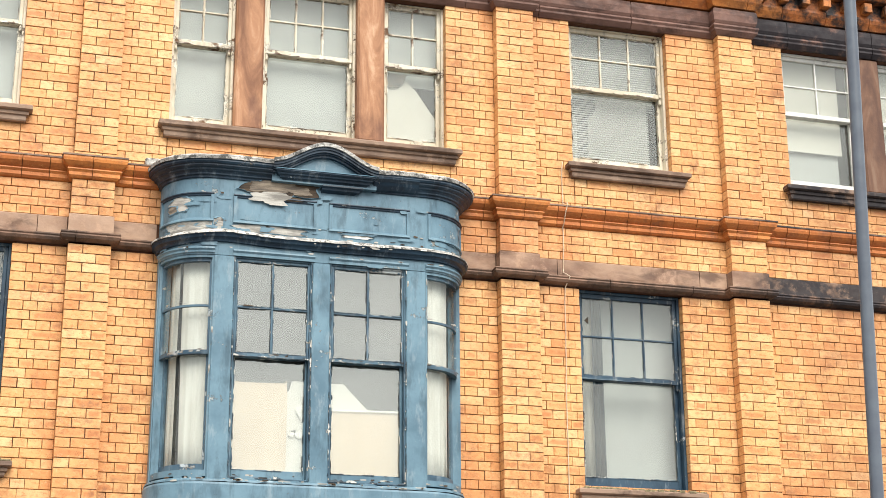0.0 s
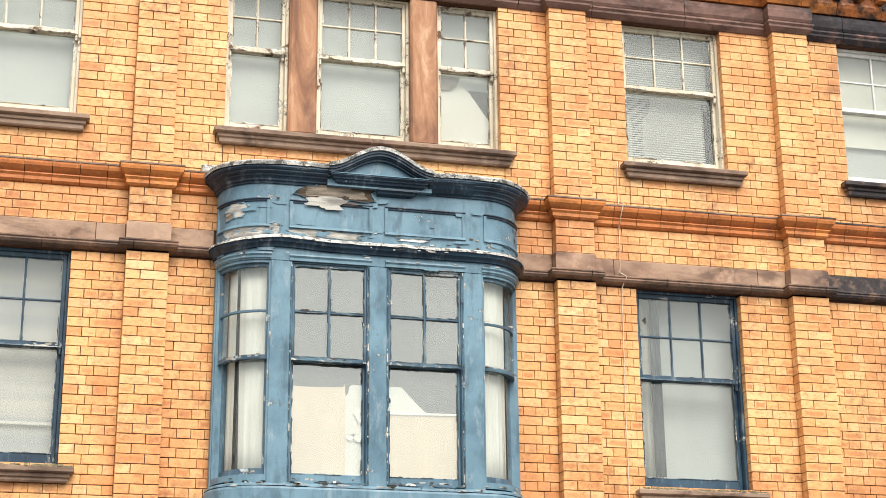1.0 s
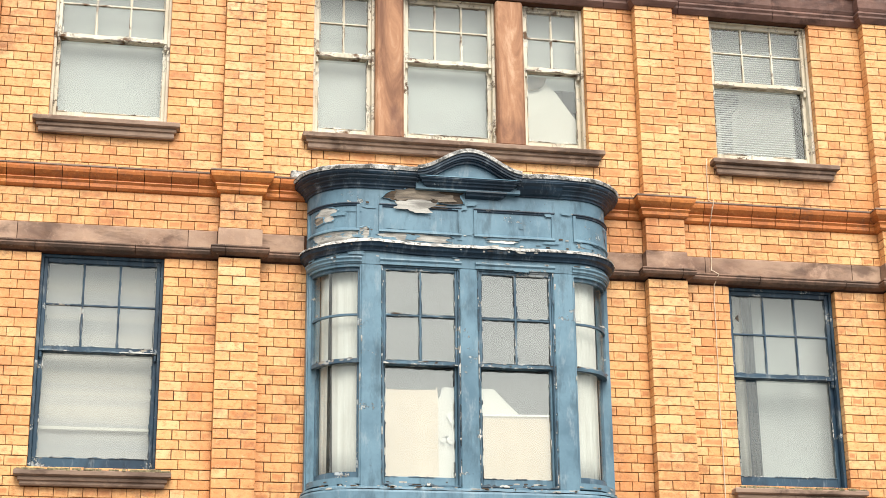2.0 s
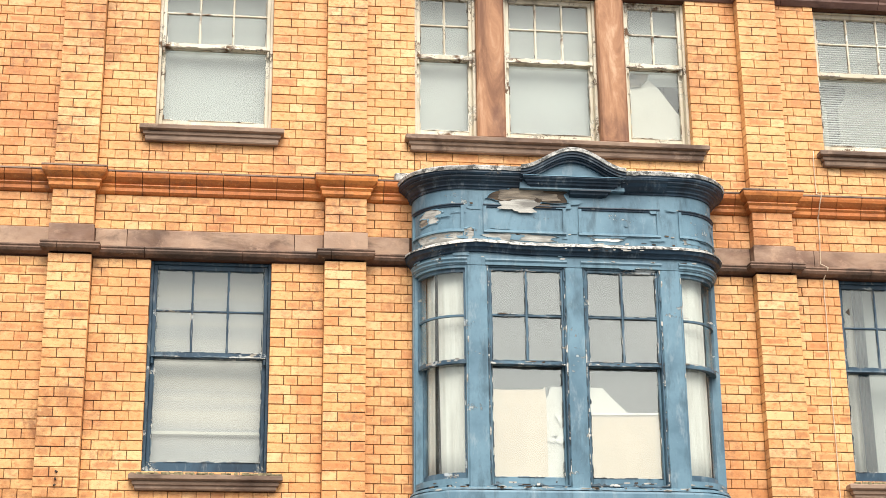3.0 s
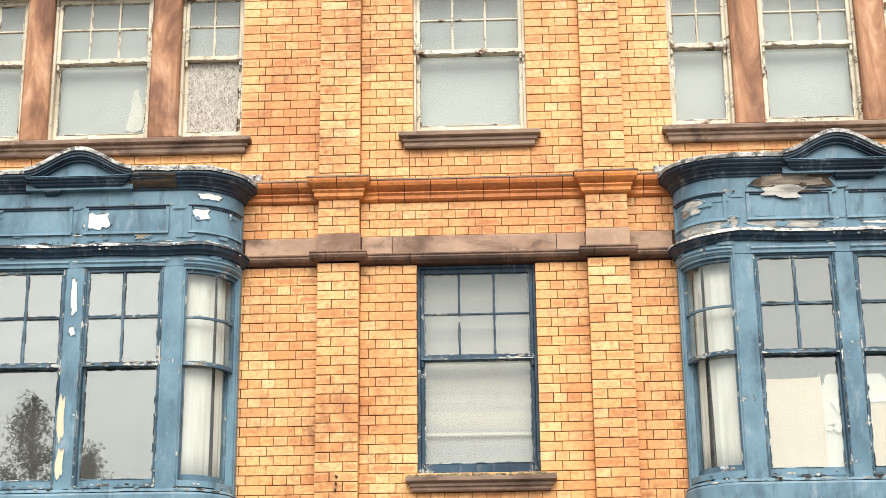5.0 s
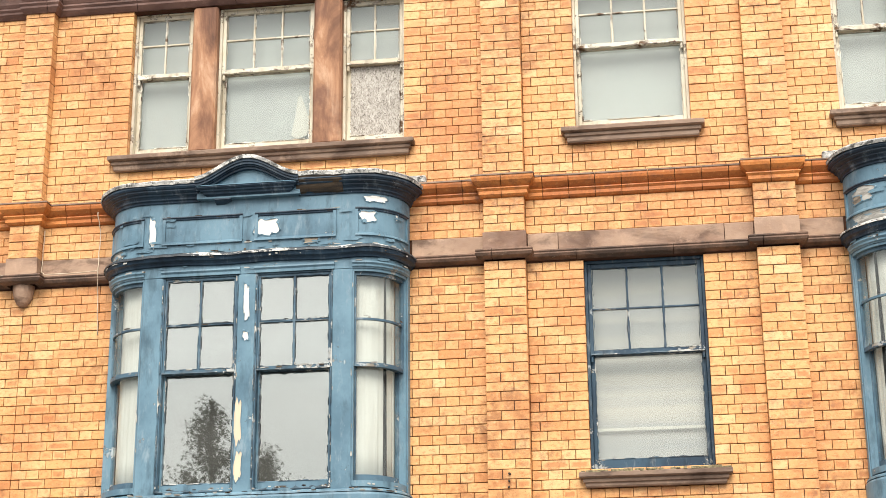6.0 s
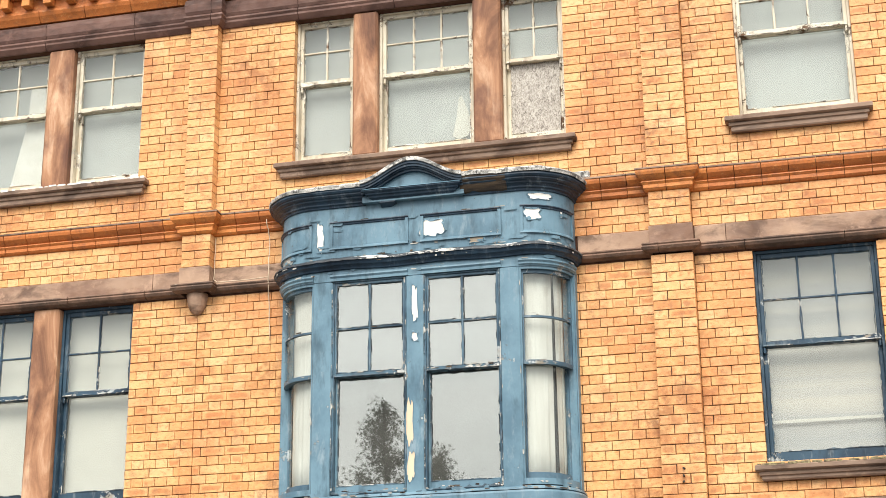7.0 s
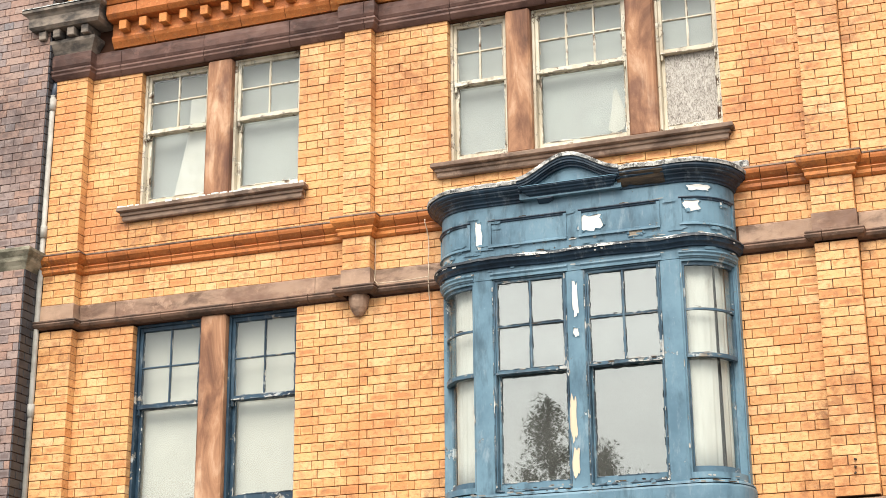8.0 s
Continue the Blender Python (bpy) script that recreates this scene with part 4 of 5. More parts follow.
    swept("ledge", M_NAVY, ped, [(cx - 0.31, fy + 0.02), (cx - 0.31, fy), (cx + 0.31, fy), (cx + 0.31, fy + 0.02)],
          [(0.0, 6.745), (0.128, 6.735), (0.134, 6.722), (0.124, 6.712), (0.112, 6.708), (0.108, 6.694), (0.090, 6.688), (0.086, 6.672), (0.066, 6.664), (0.06, 6.65), (0.0, 6.645)])
    swept("ledge_lip", M_BLUE, ped, [(cx - 0.31, fy + 0.02), (cx - 0.31, fy), (cx + 0.31, fy), (cx + 0.31, fy + 0.02)], [(0.0, 6.752), (0.13, 6.742), (0.137, 6.733), (0.13, 6.7335), (0.0, 6.74)])
    if cx > 0:
        swept("lower_ledge", M_NAVY, ped, [(cx - 0.02, fy), (cx + 0.27, fy), (cx + 0.27, fy + 0.02)],
              [(0.0, 6.648), (0.07, 6.645), (0.072, 6.632), (0.05, 6.622), (0.046, 6.606), (0.02, 6.598), (0.0, 6.59)])
    else:
        swept("lower_ledge", M_NAVY, ped, [(cx - 0.30, fy), (cx - 0.22, fy), (cx - 0.22, fy + 0.02)], [(0.0, 6.648), (0.06, 6.645), (0.062, 6.628), (0.03, 6.61), (0.0, 6.60)])
    # a length of cornice that has lost its mouldings
    swept("bare_cornice_length", lost, thing, dense([(cx + 0.43, fy), (cx + 0.84, fy)], 0.05),
          [(0.0, 6.782), (0.112, 6.78), (0.124, 6.77), (0.116, 6.735), (0.088, 6.715), (0.074, 6.69), (0.04, 6.655), (0.0, 6.64)], "decayed flat length of cornice", ragged_edge)
    return settle(thing)


bay_window(BAYS[0], "blue painted timber bay window with rotten peeling frieze", lambda x: 0.02 * math.exp(-((x - 2.0) / 0.28) ** 2) - 0.012 * math.exp(-((x - 1.6) / 0.2) ** 2), M_NAVY)
bay_window(BAYS[1], "blue painted timber bay window with white bare patches", lambda x: 0.006 * math.sin(x * 7), M_BLACK_ROT)
for cx in BAYS:
    tagged(bar("wall_bay_base", M_STONE, None, cx - 1.0, cx + 1.0, -0.5, -0.1, 0.0, 3.25), "plain stone base below the bay window", "wall", kind="structure")

# ---------------------------------------------------------------- bricks


def brick_bm(w, h, d, c=0.003):
    bm = bmesh.new()
    v = lambda x, y, z: bm.verts.new((x, y, z))
    back = [v(0, d, 0), v(w, d, 0), v(w, d, h), v(0, d, h)]
    mid = [v(0, c, 0), v(w, c, 0), v(w, c, h), v(0, c, h)]
    front = [v(c, 0, c), v(w - c, 0, c), v(w - c, 0, h - c), v(c, 0, h - c)]
    for p, q in ((back, mid), (mid, front)):
        for i in range(4):
            bm.faces.new((p[i], p[(i + 1) % 4], q[(i + 1) % 4], q[i]))
    bm.faces.new(front)
    bmesh.ops.recalc_face_normals(bm, faces=bm.faces[:])
    return bm


brick_meshes = {}
BREAKS = [v for a, b in ((-8.43, -6.36), (-5.07, -2.22), (-0.90, 0.36), (1.435, 4.215), (5.255, 6.51), (7.53, 9.6)) for v in (a + 0.09, b - 0.09)]


def brick(parent, x, y, z, w, h, d, material):
    w, h, d = round(w / 0.004) * 0.004, round(h, 3), round(d, 2)
    key = (round(w, 3), h, d, material.name)
    if key not in brick_meshes:
        me = bpy.data.meshes.new("brick")
        bm = brick_bm(w, h, d)
        bm.to_mesh(me)
        bm.free()
        me.materials.append(material)
        brick_meshes[key] = me
    ob = new("brick", brick_meshes[key])
    ob.parent = parent
    ob.location = (x + rng.uniform(-0.001, 0.001), y + rng.uniform(-0.0025, 0.0015), z + rng.uniform(-0.001, 0.001))
    ob.rotation_euler = (rng.uniform(-0.006, 0.006), rng.uniform(-0.004, 0.004), rng.uniform(-0.006, 0.006))
    return ob


def brickwork(parent, x0, x1, z0, z1, holes, phase, material, face=0.0, rows=None, course=COURSE, start=0):
    rows = rows or round((z1 - z0) / course)
    h = (z1 - z0) / rows
    for r in range(rows):
        zc = z1 - (r + 0.5) * h
        spans, a = [], x0
        for q in sorted(holes):
            if q[2] < zc < q[3] and q[0] < x1 and q[1] > x0:
                if q[0] > a:
                    spans.append((a, q[0]))
                a = max(a, q[1])
        if a < x1:
            spans.append((a, x1))
        stretch = (r + start) % 2 == 1
        step = STRETCH if stretch else HEAD
        origin = phase + (HEAD / 2 if stretch else 0)
        for a, b in spans:
            cuts = [origin + k * step for k in range(math.floor((a - origin) / step), math.ceil((b - origin) / step) + 1)]
            cuts = [c for c in cuts if a + 0.045 < c < b - 0.045]
            for e in BREAKS if Z_UP < zc < 7.16 else ():
                if a + 0.03 < e < b - 0.03:
                    cuts = sorted([c for c in cuts if abs(c - e) > 0.045] + [e])
            cuts = [a] + cuts + [b]
            for c, d in zip(cuts, cuts[1:]):
                at_hole = (c == a and a > x0) or (d == b and b < x1)
                l = c + (0 if c == a and a > x0 else JOINT / 2)
                w = d - (0 if d == b and b < x1 else JOINT / 2) - l
                if w > 0.02:
                    brick(parent, l, face, zc - h / 2 + JOINT / 2, w, h - JOINT, 0.12 if at_hole else 0.03, material)


def wall_piece(name, label, x0, x1, z0, z1, holes, start=0):
    thing = tagged(empty(name, (x0 + x1) / 2, 0.012, z0), label, "brickwork", kind="structure")
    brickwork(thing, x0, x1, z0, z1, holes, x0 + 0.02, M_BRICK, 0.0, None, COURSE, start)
    return settle_bricks(thing)


def settle_bricks(thing):
    inverse = Matrix.Translation(-thing.location)
    for child in thing.children:
        child.matrix_parent_inverse = inverse
    return thing


fields = [(PILASTERS[i][1], PILASTERS[i + 1][0] if i + 1 < len(PILASTERS) else 9.0) for i in range(len(PILASTERS))]
LOW_HOLES = LOW_OPEN + BAY_OPEN
UP_HOLES = [(a, b, c, 8.9) for a, b, c, d in UP_OPEN]
# the courses run on whole: 26 below the band, 24 above the string course
LOW_TOP, UP_FOOT = 6.0636, 6.813
LOW_FOOT, UP_TOP = LOW_TOP - 26 * 0.0829, UP_FOOT + 24 * COURSE
low_fields = list(fields)
low_fields[0:2] = [(fields[0][0], -5.81), (-5.81, fields[1][1])]
for x0, x1 in low_fields:
    wall_piece("wall_lower", "orange glazed bricks of the lower storey", x0, x1, LOW_FOOT, LOW_TOP, LOW_HOLES)
for x0, x1 in fields:
    wall_piece("wall_frieze", "orange glazed bricks between stone band and string course", x0, x1, Z_FRIEZE, Z_STRING, LOW_HOLES, 1)
    wall_piece("wall_upper", "orange glazed bricks of the upper storey", x0, x1, UP_FOOT, UP_TOP, UP_HOLES, 1)


def pilaster(i, x0, x1):
    lower = i != CORBELLED
    thing = tagged(empty("pilaster", (x0 + x1) / 2, -PROUD / 2, Z_LOW if lower else 6.18), "flat orange brick pilaster standing proud of the wall", "pilaster", "brick pilasters", "structure")
    bm = bmesh.new()
    runs = [(Z_FRIEZE, Z_STRING), (UP_FOOT, UP_TOP)] + ([(LOW_FOOT, LOW_TOP)] if lower else [])
    for z0, z1 in runs:
        box(bm, x0 + 0.006, x1 - 0.006, -PROUD + 0.006, 0.02, z0, z1)
    part("core", bm, M_MORTAR, thing)
    for z0, z1 in runs:
        rows = round((z1 - z0) / COURSE)
        h = (z1 - z0) / rows
        for r in range(rows):
            z = z0 + r * h
            if x1 - x0 > 0.3:
                cut = x0 + (x1 - x0) * (0.345 if r % 2 else 0.655)
                cuts = [x0, cut, x1]
            else:
                cuts = [x0, x0 + 0.13, x1] if r % 2 else [x0, x1]
            for c, d in zip(cuts, cuts[1:]):
                l, w = c + (JOINT / 2 if c > x0 else 0), d - c - (JOINT / 2 if c > x0 else 0) - (JOINT / 2 if d < x1 else 0)
                brick(thing, l, -PROUD, z + JOINT / 2, w, h - JOINT, 0.12, M_BRICK)
    return settle_bricks(thing)


for i, (a, b) in enumerate(PILASTERS):
    pilaster(i, a, b)

# ---------------------------------------------------------------- the house next door
tagged(bar("wall_next_lower", M_MORTAR, None, -14.0, -9.275, -0.36, 0.4, 0.0, 6.75, 0.0), "brown brick wall of the neighbouring house", "wall", kind="structure")
tagged(bar("wall_next_upper", M_MORTAR, None, -14.0, -9.275, -0.20, 0.4, 6.75, 11.0, 0.0), "brown brick wall of the neighbouring house", "wall", kind="structure")
for name, y, z0, z1 in (("brickwork_next_lower", -0.372, 3.9, 6.66), ("brickwork_next_upper", -0.212, 6.90, 10.2)):
    thing = tagged(empty(name, -9.8, y, z0), "brown weathered stock bricks of the neighbouring house", "brickwork", kind="structure")
    brickwork(thing, -10.9, -9.275, z0, z1, [], -9.4, M_BROWN_BRICK, y)
    rows_n = round((z1 - z0) / COURSE)
    for r in range(rows_n):
        h = (z1 - z0) / rows_n
        b = 0.18 if r % 2 else 0.1
        for ya, yb in ((y + 0.004, y + b), (y + b, 0.0)):
            if yb - ya > 0.04:
                bar("brick", M_BLACK_BRICK, thing, -9.28, -9.262, ya + 0.004, yb - 0.004, z0 + r * h + 0.004, z0 + (r + 1) * h - 0.004, 0.003)
    settle_bricks(thing)
band = empty("stone_cornice_next", -10, -0.4, 6.66)
tagged(band, "mossy moulded stone cornice of the neighbouring house", "moulding", kind="structure")
part("block", sweep(bmesh.new(), [(-12, -0.36), (-9.27, -0.36), (-9.27, -0.1)],
                    [(-0.05, 6.90), (0.06, 6.88), (0.10, 6.86), (0.10, 6.83), (0.06, 6.78), (0.05, 6.74), (0.02, 6.70), (0.0, 6.66), (-0.05, 6.66)]), M_MOSSY_STONE, band)
settle(band)


def tube(name, pts, r, material, parent=None, label="", res=3):
    """A round rod along a line of points."""
    n = 4 + 2 * res
    bm = bmesh.new()
    pts = [Vector(p) for p in pts]
    rings = []
    for i, p in enumerate(pts):
        d = (pts[min(i + 1, len(pts) - 1)] - pts[max(i - 1, 0)]).normalized()
        u = d.cross(Vector((0.31, 0.95, 0.05)) if abs(d.y) < 0.9 else Vector((1, 0, 0))).normalized()
        v = d.cross(u)
        rings.append([bm.verts.new(p + (u * math.cos(6.2832 * k / n) + v * math.sin(6.2832 * k / n)) * r) for k in range(n)])
    for p, q in zip(rings, rings[1:]):
        for k in range(n):
            f = bm.faces.new((p[k], p[(k + 1) % n], q[(k + 1) % n], q[k]))
            f.smooth = True
    bm.faces.new(rings[0][::-1]), bm.faces.new(rings[-1])
    bmesh.ops.recalc_face_normals(bm, faces=bm.faces[:])
    return part(name, bm, material, parent, label)


pipe = tagged(empty("downpipe", -9.245, -0.13, 3.0), "off-white painted cast iron downpipe in the corner", "downpipe")
tube("pipe", [(-9.245, -0.13, 3.0), (-9.245, -0.13, 8.62)], 0.028, M_PIPE, pipe)
for z in (5.2, 7.05, 8.45):
    tube("collar", [(-9.245, -0.13, z), (-9.245, -0.13, z + 0.13)], 0.038, M_PIPE, pipe)
tube("neck", [(-9.245, -0.13, 8.60), (-9.25, -0.09, 8.75), (-9.255, 0.0, 8.95)], 0.03, M_POLE, pipe, "dark upper neck of the pipe")
settle(pipe)

# ---------------------------------------------------------------- lamp column at the kerb
column = tagged(empty("street_lamp", 5.33, -4.6, 0.0), "grey painted steel street lamp column leaning slightly", "street lamp")
tube("pole", [(5.33, -4.6, 0.0), (5.495, -4.6, 3.4), (5.62, -4.6, 6.8), (5.66, -4.6, 8.2)], 0.042, M_POLE, column, "", 6)
tube("base", [(5.33, -4.6, 0.0), (5.38, -4.6, 1.1)], 0.07, M_POLE, column, "", 6)
tube("arm", [(5.66, -4.6, 8.15), (5.67, -4.8, 8.5), (5.67, -5.3, 8.65)], 0.028, M_POLE, column, "", 4)
bar("lantern", M_POLE, column, 5.57, 5.77, -5.85, -5.25, 8.6, 8.7, 0.03)
settle(column)

# ---------------------------------------------------------------- cables


def cable(pts, label):
    fine = []
    for a, b in zip(pts, pts[1:]):
        for k in range(6):
            u = k / 6
            fine.append(tuple(a[i] + (b[i] - a[i]) * u + (rng.uniform(-0.004, 0.004) if i == 0 else 0) for i in range(3)))
    fine.append(pts[-1])
    tagged(tube("cable", fine, 0.0045, M_CABLE, None, label, 2), label, "cable")


cable([(5.22, -0.012, 7.30), (5.215, -0.012, 6.875), (5.23, -0.10, 6.86), (5.215, -0.10, 6.78), (5.21, -0.06, 6.70), (5.21, -0.016, 6.64), (5.20, -0.018, 6.2), (5.24, -0.08, 6.15),
       (5.21, -0.015, 6.05), (5.20, -0.015, 5.2), (5.19, -0.015, 3.9)], "thin pale cable tacked down the brick wall")
cable([(-5.655, -0.012, 6.62), (-5.655, -0.02, 6.22), (-5.60, -0.085, 6.17), (-5.3, -0.085, 6.17), (-5.1, -0.085, 6.18)], "thin pale cable clipped along the stone band")
cable([(-5.13, -0.09, 6.74), (-5.11, -0.03, 6.55), (-5.10, -0.085, 6.17), (-5.11, -0.02, 6.0), (-5.09, -0.02, 5.6)], "thin loose pale cable hanging by the bay")

# ---------------------------------------------------------------- behind the panes, thing by thing
by = -BAY_D + 0.12
c1, c2 = BAYS
sheet("cream_board", M_PAPER, [(c1 - 0.74, 4.08), (c1 - 0.25, 4.08), (c1 - 0.25, 4.83), (c1 - 0.258, 4.945), (c1 - 0.27, 4.91), (c1 - 0.42, 4.905), (c1 - 0.60, 4.90), (c1 - 0.74, 4.905)],
      by, "peach-cream board with a torn top edge behind the pane", "board")
sheet("cream_board", M_SHEET, [(c1 - 0.26, 4.08), (c1 - 0.06, 4.08), (c1 - 0.06, 4.93), (c1 - 0.19, 4.94), (c1 - 0.215, 4.92), (c1 - 0.225, 4.87), (c1 - 0.25, 4.83)],
      by + 0.012, "paler cream board behind a torn one", "board")
sheet("paper_flap", M_UNDERCOAT, [(c1 - 0.185, 4.70), (c1 - 0.14, 4.73), (c1 - 0.075, 4.74), (c1 - 0.075, 4.50), (c1 - 0.11, 4.455), (c1 - 0.145, 4.445), (c1 - 0.175, 4.47), (c1 - 0.19, 4.50), (c1 - 0.24, 4.505),
                                  (c1 - 0.235, 4.47), (c1 - 0.20, 4.455), (c1 - 0.16, 4.52), (c1 - 0.13, 4.60)], by - 0.008, "torn white paper flap hanging off the board", "paper")
sheet("cream_board", M_PAPER, [(c1 + 0.06, 4.08), (c1 + 0.75, 4.08), (c1 + 0.75, 4.71), (c1 + 0.06, 4.695)], by, "cream board with a straight top edge behind the pane", "board")
sheet("white_rail", M_UNDERCOAT, [(c1 + 0.06, 4.693), (c1 + 0.75, 4.708), (c1 + 0.75, 4.726), (c1 + 0.06, 4.711)], by - 0.012, "thin white edging strip along the board", "rail")
sheet("white_board", M_SHEET, [(c1 + 0.06, 4.60), (c1 + 0.55, 4.60), (c1 + 0.44, 4.735), (c1 + 0.37, 4.80), (c1 + 0.30, 4.87), (c1 + 0.237, 4.94), (c1 + 0.06, 4.935)], by + 0.02, "white board cut to a slope behind the pane", "board")
# two pale curtains with a dark gap behind each curved pane: turns of the gap's edges at the foot and at the head
GAPS = {(c1, -1): ((44, 58), (50, 54.5)), (c1, 1): ((60, 62), (52, 53)), (c2, 1): ((50, 59), (51, 57)), (c2, -1): ((67, 72), (66, 70))}


def drape(cx, s, edge0, edge1, inset, material, label, seed):
    """A softly folded curtain behind a curved pane; edge0 and edge1 are the turns of its two sides at foot and head."""
    bm, n, k, grid = bmesh.new(), 40, 6, []
    for i in range(n + 1):
        u, col = i / n, []
        for j in range(k + 1):
            v = j / k
            lo, hi = edge0[0] + (edge0[1] - edge0[0]) * v, edge1[0] + (edge1[1] - edge1[0]) * v
            a = radians(lo + (hi - lo) * u)
            r = BAY_R - inset + 0.010 * noise.noise(Vector((u * (hi - lo) * 0.16, v * 0.5, seed))) + 0.004 * noise.noise(Vector((u * (hi - lo) * 0.5, v * 0.3, seed + 7)))
            col.append(bm.verts.new((cx + s * (BAY_HALF + r * math.sin(a)), -(BAY_D - BAY_R) - r * math.cos(a), 4.08 + 1.92 * v)))
        grid.append(col)
    for p, q in zip(grid, grid[1:]):
        for j in range(k):
            f = bm.faces.new((p[j], q[j], q[j + 1], p[j + 1]))
            f.smooth = True
    bmesh.ops.recalc_face_normals(bm, faces=bm.faces[:])
    bmesh.ops.solidify(bm, geom=bm.faces[:], thickness=0.003)
    return tagged(part("curtain", bm, material), label, "curtain", "bay curtains")


for n, ((cx, s), (foot, head)) in enumerate(GAPS.items()):
    drape(cx, s, (1, 1), (foot[0], head[0]), 0.125, M_CURTAIN, "off-white curtain hanging behind the curved pane", n)
    drape(cx, s, (foot[1], head[1]), (88, 88), 0.125, M_CURTAIN, "narrow off-white curtain at the edge of the curved pane", n + 20)
    # added strip that paints the gap's shade; no third curtain hangs here
    drape(cx, s, (foot[0] - 3, head[0] - 3), (foot[1] + 3, head[1] + 3), 0.17, M_GAP_DARK, "narrow near-black strip added for the shade between two curtains", n + 40)
# torn paper in the broken upper window
sheet("broken_board", M_ROT, [(3.53, 7.98), (3.60, 7.96), (3.68, 7.975), (3.73, 8.02), (3.76, 8.10), (3.53, 8.10)], INNER - 0.05, "broken brown board scrap behind the pane", "board")
sheet("cream_paper", M_SHEET, [(3.49, 7.32), (4.07, 7.32), (4.07, 7.66), (4.02, 7.72), (3.86, 7.95), (3.75, 8.06), (3.49, 8.08)], INNER - 0.03, "cream paper torn at one corner behind the pane", "paper")
sheet("roller_blind", M_BLIND, rect(3.47, 4.11, 8.0, 8.8), INNER, BL, "blind")
sheet("white_sheet", M_UNDERCOAT, [(-7.99, 7.3), (-7.50, 7.3), (-7.50, 8.45), (-7.80, 8.50), (-7.82, 8.1)], INNER - 0.03, "white sheet hanging askew behind the pane", "sheet")
sheet("roller_blind", M_BLIND, rect(-8.30, -7.5, 7.3, 8.8), INNER + 0.05, BL, "blind")
for x0, x1 in ((7.64, 8.45), (8.74, 9.43)):
    sheet("white_blind", M_SHEET, rect(x0, x1 - 0.09, 7.78, 8.8), INNER, "white roller blind half drawn behind the window", "blind")
    sheet("roller_blind", M_BLIND, rect(x0, x1 - 0.12, 7.3, 8.2), INNER + 0.04, BL, "blind")
# the pane's pale smear, made as a cut sheet just behind the glass
sheet("white_bag", M_SHEET, [(-3.42, 7.50), (-3.36, 7.46), (-3.27, 7.49), (-3.24, 7.62), (-3.29, 7.78), (-3.33, 7.90), (-3.36, 7.88), (-3.38, 7.70)], INNER - 0.03,
      "pale smear of the pane, built as a sheet behind it", "bag")
iron = tagged(empty("iron_fixing", -1.42, -0.12, 4.10), "rusty iron fixing stuck in the brick pilaster", "iron fixing")
for z in (4.09, 4.14, 4.20):
    tube("eye_bolt", [(-1.43 + (z - 4.09) * 0.2, -0.10, z), (-1.42, -0.135, z)], 0.009, M_BLACK_ROT, iron)
settle(iron)
# venetian blind
vb = tagged(empty("venetian_blind", 5.8, INNER, 7.3), "white venetian blind with bent slats", "blind")
z = 7.34
while z < 8.76:
    bm = bmesh.new()
    box(bm, 5.37, 6.28 if z > 8.02 else 6.235, INNER - 0.002, INNER + 0.012, z, z + 0.010)
    part("slat", bm, M_SLAT, vb)
    z += 0.0235
settle(vb)
sheet("white_sheet", M_SHEET, [(5.61, 7.3), (6.235, 7.3), (6.235, 8.14), (5.70, 8.16), (5.705, 8.03), (5.68, 7.96), (5.62, 7.90)], INNER + 0.04, "pale sheet leaning behind the blind", "sheet")
sheet("white_sheet", M_SHEET, [(5.37, 7.3), (5.50, 7.3), (5.50, 7.86), (5.45, 7.94), (5.37, 7.96)], INNER + 0.04, "narrow pale sheet leaning behind the blind", "sheet")
# added backing: colours in the unlit gap beside the blind and a dark silhouette
sheet("dark_cloth", M_GAP_DARK, rect(5.34, 6.35, 7.3, 8.12), INNER + 0.055, "near-black backing added for a dark shape and the unlit gap", "cloth")
sheet("roller_blind", M_BLIND, rect(5.34, 6.32, 8.10, 8.8), INNER + 0.06, BL, "blind")
# middle and end lower windows
# sheet and strip added behind the pane for its level bands and white line
sheet("paper_blind", M_BANDED, rect(-0.78, 0.31, 4.2, 6.1), INNER + 0.02, "grey sheet with lighter and darker level bands", "blind")
sheet("white_rail", M_SHEET, rect(-0.72, 0.25, 4.60, 4.625), INNER - 0.01, "white strip across the lower pane", "rail")
curtain(5.36, 5.62, 4.2, 6.1, INNER + 0.03, M_SHEET, "pale curtain drawn aside behind the window", 3)
curtain(5.556, 5.656, 4.2, 6.05, INNER - 0.012, M_BLUE_CURTAIN, "narrow dark blue curtain behind the window", 2)
sheet("black_sticker", M_BLACK_ROT, [(5.445, 5.80), (5.48, 5.765), (5.48, 5.835)], REVEAL + 0.038, "small black triangular sticker on the pane", "sticker")
sheet("roller_blind", M_BLIND, rect(5.62, 6.42, 4.2, 6.1), INNER + 0.10, BL, "blind")

# ---------------------------------------------------------------- bare patches on the bays


def on_bay(cx, s, out):
    """The place on the bay's skin at s metres along it from its middle."""
    e = abs(s) - BAY_HALF
    if e <= 0:
        return cx + s, -BAY_D - out
    a = min(e / BAY_R, 1.5)
    r = BAY_R + out
    return cx + math.copysign(BAY_HALF + r * math.sin(a), s), -(BAY_D - BAY_R) - r * math.cos(a)


